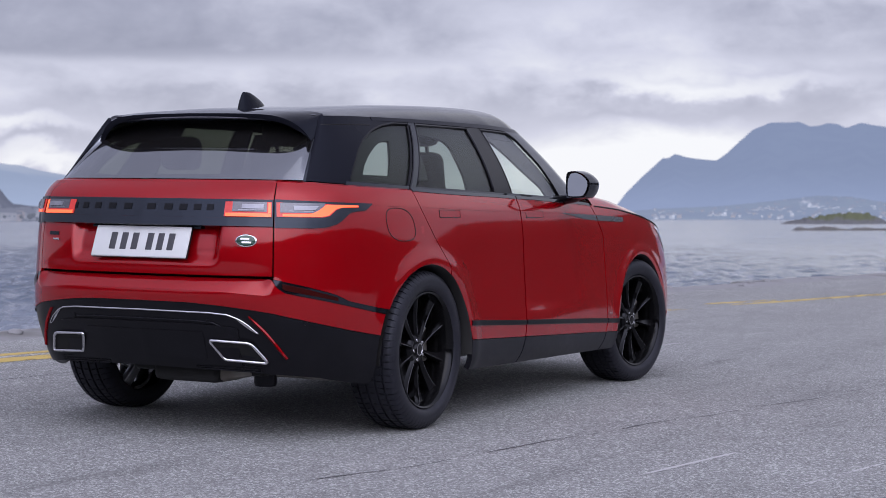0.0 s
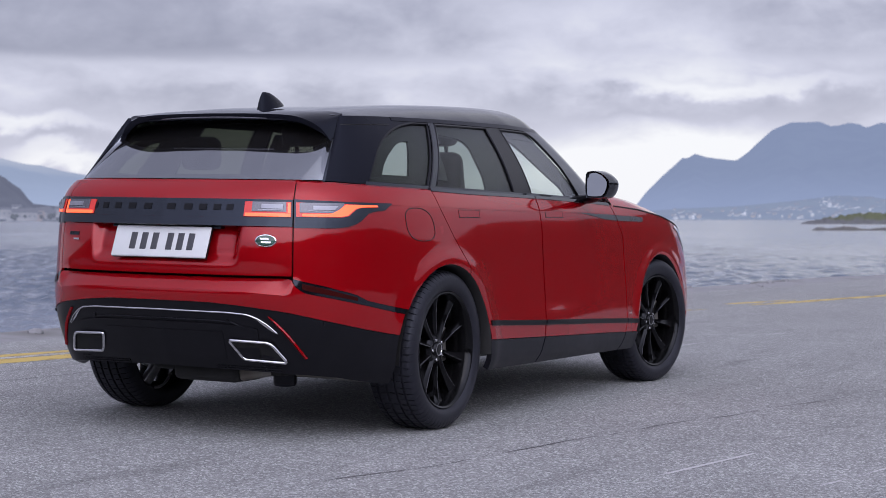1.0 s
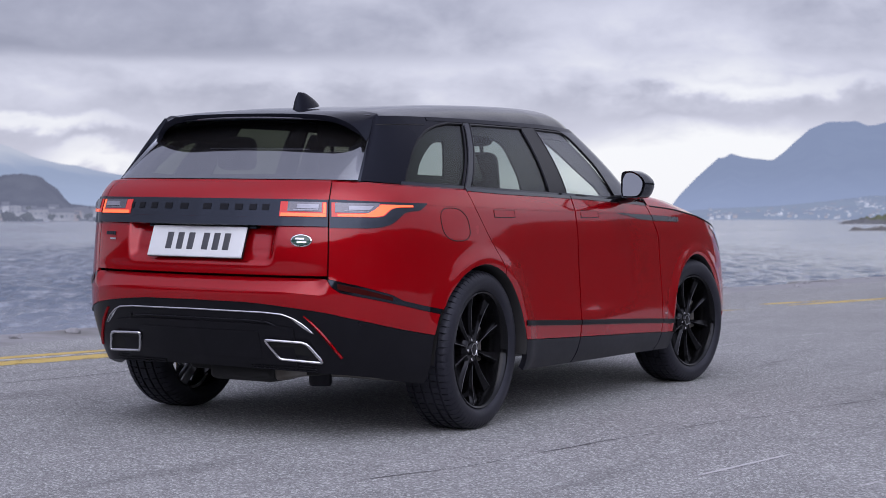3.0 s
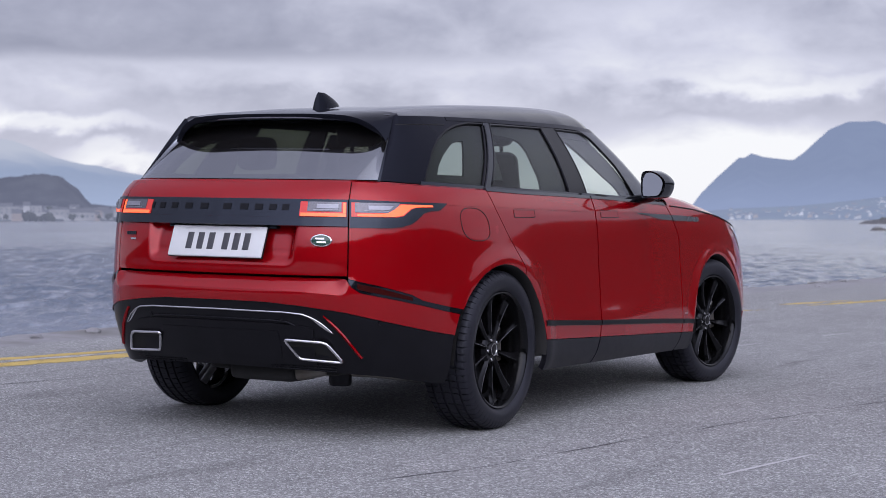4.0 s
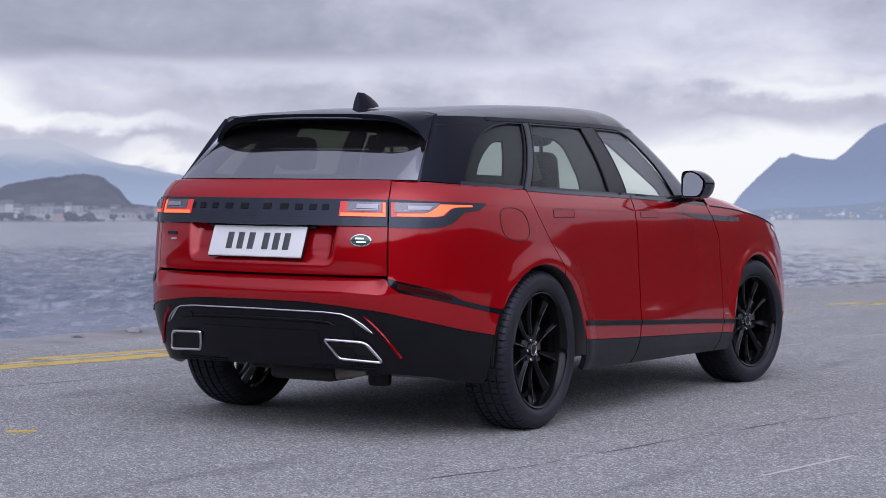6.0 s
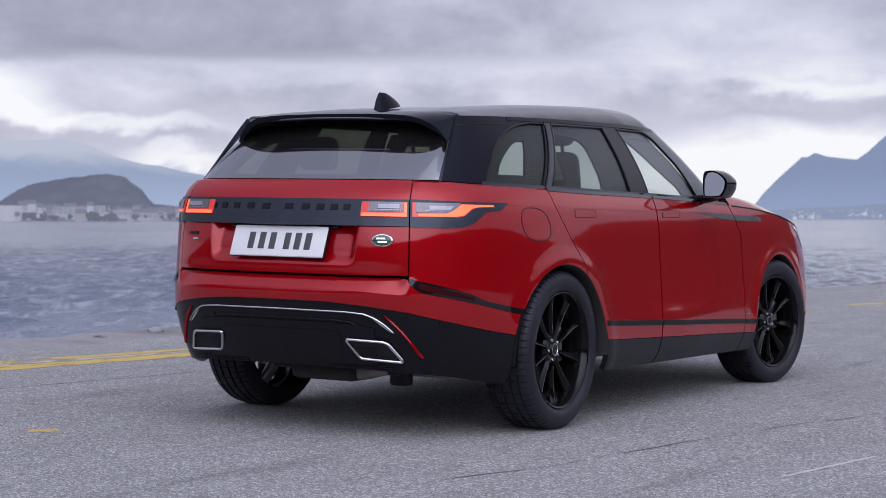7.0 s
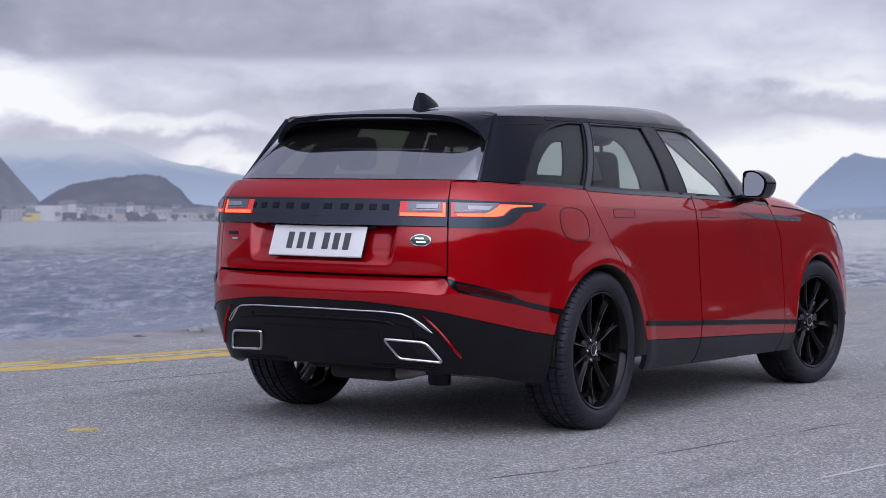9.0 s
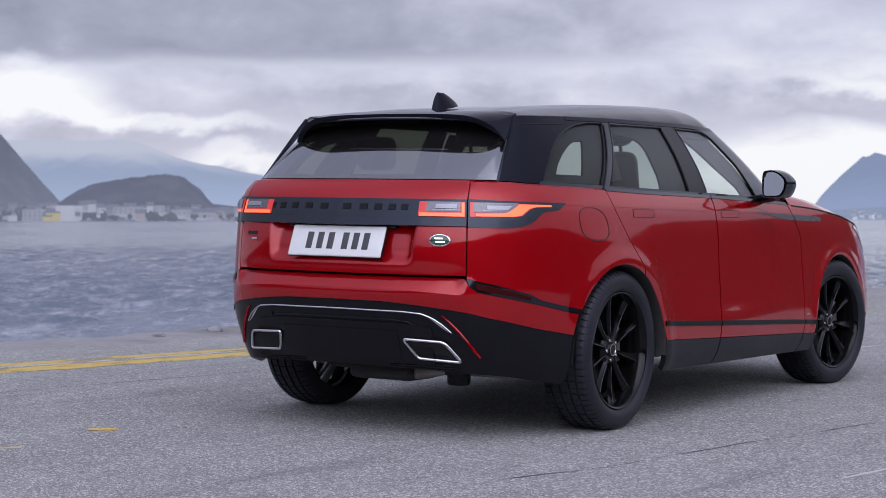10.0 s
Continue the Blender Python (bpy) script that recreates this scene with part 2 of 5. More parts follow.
def asphalt():
    m = bpy.data.materials.new("worn_asphalt")
    m.use_nodes = True
    n = Nodes(m.node_tree)
    v = n.add("ShaderNodeTexCoord").outputs["Object"]
    stones = n.add("ShaderNodeTexVoronoi", {"Vector": v, "Scale": 118.0, "Randomness": 1.0})
    stones2 = n.add("ShaderNodeTexVoronoi", {"Vector": v, "Scale": 210.0, "Randomness": 1.0})
    tone = n.add("ShaderNodeSeparateColor", {0: stones.outputs["Color"]}).outputs[0]
    tone2 = n.add("ShaderNodeSeparateColor", {0: stones2.outputs["Color"]}).outputs[1]
    grit, patch_, wear = n.noise(v, 30.0, 6.0, 0.7), n.noise(v, 0.55, 5.0, 0.6), n.noise(v, 3.0, 6.0, 0.6)
    lane = n.add("ShaderNodeMapping", {0: v, "Scale": (1.0, 0.09, 1.0), "Rotation": (0, 0, radians(9))}).outputs[0]
    tracks = n.noise(lane, 1.1, 4.0, 0.55)
    c = n.ramp(tone, [(0.0, (0.090, 0.089, 0.094)), (0.40, (0.160, 0.159, 0.168)), (0.78, (0.245, 0.244, 0.256)), (0.95, (0.46, 0.456, 0.472))])
    c2 = n.ramp(tone2, [(0.0, (0.11, 0.108, 0.112)), (0.6, (0.20, 0.197, 0.205)), (1.0, (0.31, 0.307, 0.31))])
    c = n.mix(0.36, c, c2)
    gain = n.math("ADD", 0.65, n.math("ADD", n.math("MULTIPLY", patch_, 0.5), n.math("ADD", n.math("MULTIPLY", wear, 0.4), n.math("MULTIPLY", tracks, 0.45))))
    c = n.mix(1.0, c, n.add("ShaderNodeCombineColor", {0: gain, 1: n.math("MULTIPLY", gain, 1.015), 2: n.math("MULTIPLY", gain, 0.965)}).outputs[0], "MULTIPLY")
    c = n.mix(n.math("MULTIPLY", n.step(n.noise(lane, 2.6, 7.0, 0.7), 0.54, 0.74), 0.42), c, (0.10, 0.098, 0.10, 1))
    h = n.math("ADD", n.math("MULTIPLY", stones.outputs["Distance"], -0.6), n.math("MULTIPLY", grit, 0.8))
    b = n.add("ShaderNodeBump", {"Height": h, "Strength": 0.8, "Distance": 0.007})
    p = n.add("ShaderNodeBsdfPrincipled", {"Base Color": c, "Roughness": 0.9, "Specular IOR Level": 0.15, "Normal": b.outputs[0]})
    n.add("ShaderNodeOutputMaterial", {0: p.outputs[0]})
    return m


def worn_paint(name, base, cover, under=(0.2, 0.198, 0.205)):
    """Road paint, rubbed through to the asphalt."""
    m = bpy.data.materials.new(name)
    m.use_nodes = True
    n = Nodes(m.node_tree)
    v = n.add("ShaderNodeTexCoord").outputs["Object"]
    lane = n.add("ShaderNodeMapping", {0: v, "Scale": (1.0, 0.3, 1.0), "Rotation": (0, 0, radians(11))}).outputs[0]
    rub, grit = n.noise(lane, 6.0, 6.0, 0.68), n.noise(v, 110.0, 3.0, 0.7)
    keep = n.step(n.math("ADD", n.math("MULTIPLY", rub, 0.7), n.math("MULTIPLY", grit, 0.3)), 0.62 - cover, 0.72 - cover)
    c = n.mix(grit, tuple(k * 0.8 for k in base), base)
    p = n.add("ShaderNodeBsdfPrincipled", {"Base Color": c, "Roughness": 0.7})
    t = n.add("ShaderNodeBsdfTransparent")
    a = n.add("ShaderNodeMixShader", {0: keep, 1: t.outputs[0], 2: p.outputs[0]})
    n.add("ShaderNodeOutputMaterial", {0: a.outputs[0]})
    return m


ASPHALT = asphalt()
YELLOW = worn_paint("yellow_road_paint", (0.56, 0.40, 0.10), 0.215)
YELLOW_THIN = worn_paint("thin_yellow_paint", (0.58, 0.41, 0.10), 0.15)
WHITE = worn_paint("white_road_paint", (0.50, 0.49, 0.50), 0.205)
TAR = worn_paint("dark_joint", (0.085, 0.083, 0.09), 0.20)
CONCRETE = material("pale_quay_concrete", (0.235, 0.232, 0.24), 0.85, grain=0.5, scale=14, bump=0.4, spots=(0.15, 0.145, 0.14))
ROCK = material("wet_rock", (0.10, 0.095, 0.09), 0.7, grain=0.7, scale=9, bump=0.6, spots=(0.05, 0.055, 0.035))


def water_material():
    m = bpy.data.materials.new("sea_water")
    m.use_nodes = True
    n = Nodes(m.node_tree)
    v = n.add("ShaderNodeTexCoord").outputs["Object"]
    w = n.add("ShaderNodeMapping", {0: v, "Rotation": (0, 0, radians(-28))}).outputs[0]
    w = n.add("ShaderNodeMapping", {0: w, "Scale": (1.0, 0.5, 1.0)}).outputs[0]
    h = n.math("ADD", n.math("MULTIPLY", n.noise(w, 0.10, 3.0, 0.55, 0.3), 2.4), n.math("ADD", n.math("MULTIPLY", n.noise(w, 0.9, 4.0, 0.6, 0.3), 0.6), n.math("MULTIPLY", n.noise(w, 5.0, 3.0, 0.65), 0.22)))
    b = n.add("ShaderNodeBump", {"Height": h, "Strength": 1.0, "Distance": 0.22})
    gust = n.noise(v, 0.02, 4.0)
    c = n.mix(gust, (0.066, 0.086, 0.122, 1), (0.105, 0.130, 0.172, 1))
    # wind streaks and wave glitter put into the colour, drawn out along the wind
    u = n.add("ShaderNodeMapping", {0: v, "Rotation": (0, 0, radians(-32))}).outputs[0]
    near = n.noise(n.add("ShaderNodeMapping", {0: u, "Scale": (1.3, 0.30, 1.0)}).outputs[0], 1.0, 6.0, 0.65, 0.4)
    wide = n.noise(n.add("ShaderNodeMapping", {0: u, "Scale": (0.10, 0.012, 1.0)}).outputs[0], 1.0, 6.0, 0.65, 0.4)
    glitter = n.math("ADD", n.math("MULTIPLY", n.step(near, 0.50, 0.70), 0.34), n.math("MULTIPLY", n.step(wide, 0.46, 0.66), 0.16))
    c = n.mix(glitter, c, (0.50, 0.52, 0.57, 1))
    p = n.add("ShaderNodeBsdfPrincipled", {"Base Color": c, "Roughness": n.math("ADD", 0.10, n.math("MULTIPLY", gust, 0.14)), "IOR": 1.33, "Normal": b.outputs[0]})
    n.add("ShaderNodeOutputMaterial", {0: p.outputs[0]})
    return m


WATER = water_material()


def build_ground():
    # one sheet: fine by the car, coarse towards the land behind
    ys = [-1500, -600, -250, -120, -60, -40] + [k * 0.5 for k in range(-70, 121)] + [80, 130, 250, 600, 1500]
    cross = [0, .15, .4, .8, 1.5, 3, 5, 7, 10, 14, 20, 30, 60, 120, 300, 900, 2000]
    bm = bmesh.new()
    rows = [[(edge_x(y) + c, y, ground_z(edge_x(y) + c, y)) for c in cross] for y in ys]
    sheet(bm, rows)
    bmesh.ops.recalc_face_normals(bm, faces=bm.faces)
    ob = part("ground", bm, ASPHALT)
    tagged(ob, "worn grey asphalt quay road with pale stone chips", "ground", kind="structure")
    # the quay's wall and its rough concrete edge
    bm = bmesh.new()
    prof = [(.60, -.012), (.42, .004), (.25, .014), (.05, .020), (-.10, .012), (-.16, -.07), (-.20, -.6), (-.24, -3.0)]
    ny = [k * 0.25 for k in range(-160, 241)]
    rows = []
    for y in ny:
        e, j = edge_x(y), .03 * noise.noise((y * 1.7, 3, 0)) + .05 * noise.noise((y * .5, 9, 0))
        rows.append([(e + a + j * (a < .3) + .16 * noise.noise((y * 2.1, 5, a)) * (a > .3), y, ground_z(e + a, y) + b + (.02 * noise.noise((y * 2.3, a * 9, 1)) if 0 < i < 6 else 0)) for i, (a, b) in enumerate(prof)])
    sheet(bm, rows)
    bmesh.ops.recalc_face_normals(bm, faces=bm.faces)
    ob = part("quay_edge", bm, CONCRETE)
    tagged(ob, "pale rough concrete edge of the quay above the water", "quay edge", kind="structure")


def strip(name, label, mat, x0, y0, x1, y1, width, lift=0.002, wobble=0.0, steps=40, cat="road marking", taper=True):
    """A thin painted band or joint on the road."""
    bm = bmesh.new()
    d = Vector((x1 - x0, y1 - y0))
    s = Vector((d.y, -d.x)).normalized()
    rows = []
    for k in range(steps + 1):
        t = k / steps
        p = Vector((x0, y0)) + d * t + s * wobble * noise.noise((x0 * 3 + t * d.length * 1.3, y0, 5))
        w = width * (0.75 + 0.5 * abs(noise.noise((t * d.length * 4, x0, 2)))) * (min(1, 8 * t + .2, 8 * (1 - t) + .2) if taper else 1)
        rows.append([(*q, ground_z(*q) + lift) for q in ((p - s * w / 2)[:], p[:], (p + s * w / 2)[:])])
    sheet(bm, rows)
    bmesh.ops.recalc_face_normals(bm, faces=bm.faces)
    for f in bm.faces:
        if f.normal.z < 0:
            f.normal_flip()
    ob = part(name, bm, mat)
    tagged(ob, label, cat, kind="structure")
    return ob


def waves(x, y, cell):
    """The sea's height: wind waves of many lengths and ways; those shorter than the mesh can hold die out."""
    pick = random.Random(21)
    h = np.zeros_like(x)
    for k in range(46):
        length = 0.36 * 9.0 ** (k / 45)
        way = radians(-62) + pick.gauss(0, .85)
        phase, size = pick.uniform(0, 6.28), pick.uniform(.6, 1.4)
        hold = np.clip((length / cell - 2.2) / 2.5, 0, 1)
        p = 6.2832 / length * (x * math.cos(way) + y * math.sin(way)) + phase
        h += hold * size * .0085 * length ** .9 * (np.sin(p) + .35 * np.cos(2 * p))
    return h


def build_sea():
    # choppy water over the part that lies before the quay, closer rows near the shore
    nr, na = 960, 720
    inv = np.linspace(1 / 29, 1 / 440, nr)
    r, az = 1 / inv, np.radians(np.linspace(51, 9, na))
    rr, aa = np.meshgrid(r, az, indexing="ij")
    x, y = EYE[0] - np.sin(aa) * rr, EYE[1] + np.cos(aa) * rr
    cell = np.maximum(np.gradient(r)[:, None] + 0 * rr, .06)
    edge = np.minimum(np.clip((rr - 29) / 2, 0, 1), np.clip((440 - rr) / 60, 0, 1)) * np.clip(np.minimum(aa - az[-1], az[0] - aa) / .02, 0, 1)
    gusts = .8 + .35 * np.sin(x * .031 + 1.3 * np.sin(y * .017)) * np.sin(y * .023 + 2)
    z = SEA + waves(x, y, cell) * edge * gusts
    co = np.stack([x, y, z], -1).reshape(-1, 3)
    i = np.arange(nr * na).reshape(nr, na)
    quads = np.stack([i[:-1, :-1], i[:-1, 1:], i[1:, 1:], i[1:, :-1]], -1).reshape(-1, 4)
    me = bpy.data.meshes.new("water")
    me.from_pydata(co, [], quads)
    me.materials.append(WATER)
    me.shade_smooth()
    me.update()
    ob = new("water", me)
    if me.polygons[0].normal.z < 0:
        me.flip_normals()
    tagged(ob, "choppy grey-blue fjord water beside the quay", "water", kind="structure")
    # calm sheet all round it and out to the horizon
    bm = bmesh.new()
    fan = lambda a0, a1, rs, n_: sheet(bm, [[(*bearing(a0 + (a1 - a0) * k / n_, q), SEA) for q in rs] for k in range(n_ + 1)])
    fan(9, 51, (440, 900, 1600, 4800), 60)
    fan(9, 51, (.5, 12, 29), 60)
    fan(51, 369, (.5, 29, 440, 4800), 120)
    bmesh.ops.recalc_face_normals(bm, faces=bm.faces)
    for f in bm.faces:
        if f.normal.z < 0:
            f.normal_flip()
    tagged(part("water", bm, WATER), "grey-blue fjord water out to the far shores", "water", kind="structure")


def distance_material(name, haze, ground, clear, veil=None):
    """A far slope behind kilometres of hazy air: the haze is put into the surface as a glow over dim woods and rock."""
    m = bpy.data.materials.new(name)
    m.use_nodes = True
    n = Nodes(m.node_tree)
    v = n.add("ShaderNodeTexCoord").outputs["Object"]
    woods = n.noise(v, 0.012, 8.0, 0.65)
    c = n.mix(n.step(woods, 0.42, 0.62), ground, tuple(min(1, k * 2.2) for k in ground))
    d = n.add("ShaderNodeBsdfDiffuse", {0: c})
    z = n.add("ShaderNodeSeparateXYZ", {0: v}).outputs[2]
    # painted haze, paler towards the water
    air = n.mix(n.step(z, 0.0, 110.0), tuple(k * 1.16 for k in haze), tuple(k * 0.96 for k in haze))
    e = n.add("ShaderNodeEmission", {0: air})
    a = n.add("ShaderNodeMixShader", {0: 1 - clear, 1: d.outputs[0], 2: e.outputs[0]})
    if veil:  # low cloud that hides the top, mixed in as a glow
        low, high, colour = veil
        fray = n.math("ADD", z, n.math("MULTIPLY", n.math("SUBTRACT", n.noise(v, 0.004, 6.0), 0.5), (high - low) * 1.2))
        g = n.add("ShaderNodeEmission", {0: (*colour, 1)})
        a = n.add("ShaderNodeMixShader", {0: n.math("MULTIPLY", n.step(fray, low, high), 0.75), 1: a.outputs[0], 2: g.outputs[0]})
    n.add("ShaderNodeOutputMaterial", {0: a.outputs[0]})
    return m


def bearing(az, r):
    return EYE[0] - math.sin(radians(az)) * r, EYE[1] + math.cos(radians(az)) * r


def ridge(name, label, mat, line, r, depth, rough=0.03, cat="mountain"):
    """A mountain range whose crest follows bearing and height in degrees, with a slope towards the water and one behind."""
    azs = [p[0] for p in line]
    bm = bmesh.new()
    n_ = 420
    rows = []
    for i in range(n_ + 1):
        az = azs[0] + (azs[-1] - azs[0]) * i / n_
        k = np.interp(az, azs, range(len(azs))) if azs[-1] > azs[0] else np.interp(-az, [-q for q in azs], range(len(azs)))
        el = np.interp(k, range(len(line)), [q[1] for q in line])
        top = (r + depth) * math.tan(radians(el)) + EYE[2]
        top += rough * top * (noise.noise((az * 2.6, r, 0)) * .6 + noise.noise((az * 7, r, 4)) * .4)
        row = []
        for j in range(13):
            t = j / 9
            if t <= 1:
                d, h = r + depth * t, SEA - 2 + (top - SEA + 2) * (t ** .85)
                h += .10 * top * noise.noise((az * 1.6, t * 3, r * .01)) * math.sin(math.pi * t)
            else:
                d, h = r + depth * t, SEA - 2 + (top - SEA + 2) * max(0, 1 - (t - 1) * 3)
            row.append((*bearing(az, d), h))
        rows.append(row)
    sheet(bm, rows)
    bmesh.ops.recalc_face_normals(bm, faces=bm.faces)
    ob = part(name, bm, mat, angle=180)
    tagged(ob, label, cat, kind="structure")


def islet_material():
    """Grey rock at the waterline, grass over it, and a little haze mixed in as a glow."""
    m = bpy.data.materials.new("grassy_islet")
    m.use_nodes = True
    n = Nodes(m.node_tree)
    v = n.add("ShaderNodeTexCoord").outputs["Object"]
    z = n.add("ShaderNodeSeparateXYZ", {0: v}).outputs[2]
    blots = n.noise(v, 0.16, 6.0, 0.65)
    grass = n.mix(n.noise(v, 0.6, 5.0), (0.060, 0.070, 0.032, 1), (0.125, 0.130, 0.060, 1))
    rock = n.mix(n.noise(v, 0.9, 6.0, 0.7), (0.060, 0.060, 0.064, 1), (0.16, 0.155, 0.16, 1))
    c = n.mix(n.step(n.math("MULTIPLY_ADD", n.math("SUBTRACT", blots, 0.5), 5.0, z), 0.0, 1.0), rock, grass)
    p = n.add("ShaderNodeBsdfPrincipled", {"Base Color": c, "Roughness": 0.95, "Specular IOR Level": 0.1})
    e = n.add("ShaderNodeEmission", {0: (0.26, 0.29, 0.38, 1)})
    a = n.add("ShaderNodeMixShader", {0: 0.12, 1: p.outputs[0], 2: e.outputs[0]})
    n.add("ShaderNodeOutputMaterial", {0: a.outputs[0]})
    return m


# first colour: haze as a glow; second: the slope's own
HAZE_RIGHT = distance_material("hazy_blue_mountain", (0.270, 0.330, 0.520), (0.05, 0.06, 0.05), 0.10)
HAZE_PALE = distance_material("hazy_pale_mountain", (0.335, 0.405, 0.590), (0.08, 0.09, 0.09), 0.06, (95, 160, (0.56, 0.59, 0.70)))
HAZE_HILL = distance_material("hazy_wooded_hill", (0.150, 0.165, 0.250), (0.06, 0.065, 0.06), 0.25)
HAZE_LEFT = distance_material("hazy_steep_mountain", (0.178, 0.195, 0.285), (0.06, 0.07, 0.06), 0.22)
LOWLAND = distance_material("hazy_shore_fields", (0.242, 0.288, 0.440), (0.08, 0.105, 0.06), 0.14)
TOWN_LAND = distance_material("hazy_town_slope", (0.185, 0.203, 0.295), (0.07, 0.08, 0.055), 0.22)
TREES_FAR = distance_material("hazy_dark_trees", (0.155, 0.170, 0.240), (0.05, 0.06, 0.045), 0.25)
ISLE = islet_material()
LAND = material("dark_wooded_land", (0.022, 0.026, 0.019), 0.95, grain=0.6, scale=0.05)
# far walls, roofs and windows also carry painted haze as a glow
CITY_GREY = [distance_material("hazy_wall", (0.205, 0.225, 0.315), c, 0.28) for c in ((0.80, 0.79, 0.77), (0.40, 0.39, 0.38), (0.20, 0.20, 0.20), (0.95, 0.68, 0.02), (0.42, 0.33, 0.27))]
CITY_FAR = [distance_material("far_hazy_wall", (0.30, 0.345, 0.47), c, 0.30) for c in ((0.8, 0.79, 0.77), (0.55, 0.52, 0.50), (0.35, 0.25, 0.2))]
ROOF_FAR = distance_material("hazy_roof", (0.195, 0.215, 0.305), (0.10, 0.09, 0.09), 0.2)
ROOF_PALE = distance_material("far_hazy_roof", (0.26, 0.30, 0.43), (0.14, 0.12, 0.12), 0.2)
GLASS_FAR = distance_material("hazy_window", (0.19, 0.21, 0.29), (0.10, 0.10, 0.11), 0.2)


def house(name, label, az, r, width, deep, height, base, wall, gable, group, windows=0):
    """A far building: walls, a pitched or flat roof, and rows of windows where they can be told apart."""
    root = new(name)
    x, y = bearing(az, r)
    root.matrix_world = pose(x, y, base, 0, 0, az)
    bm = bmesh.new()
    box(bm, -width / 2, width / 2, 0, deep, -3, height)
    part("wall", bm, wall, root)
    bm = bmesh.new()
    if gable:
        rows = [[(sx * (width / 2 + .4), -.5, height - .05), (sx * (width / 2 + .4), deep / 2, height + deep * .36), (sx * (width / 2 + .4), deep + .5, height - .05)] for sx in (-1, 1)]
        vs = sheet(bm, rows)
        for v in vs:
            bm.faces.new(v)
        bm.faces.new((vs[0][0], vs[0][2], vs[1][2], vs[1][0]))
        bmesh.ops.recalc_face_normals(bm, faces=bm.faces)
    else:
        box(bm, -width / 2 - .2, width / 2 + .2, -.2, deep + .2, height, height + .6)
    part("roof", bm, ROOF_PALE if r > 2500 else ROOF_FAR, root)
    if windows:
        wm = None
        cols = max(2, int(width / 5))
        for f_ in range(windows):
            for c in range(cols):
                if wm is None:
                    bm = bmesh.new()
                    box(bm, -.9, .9, -.12, .05, 0, 1.5)
                    wm = finish(bm, "window", GLASS_FAR)
                ob = new("window", wm)
                ob.parent = root
                ob.location = (-width / 2 + (c + .5) * width / cols, 0, 1.2 + f_ * (height - 1) / windows)
    tagged(root, label, "building", group)
    return root


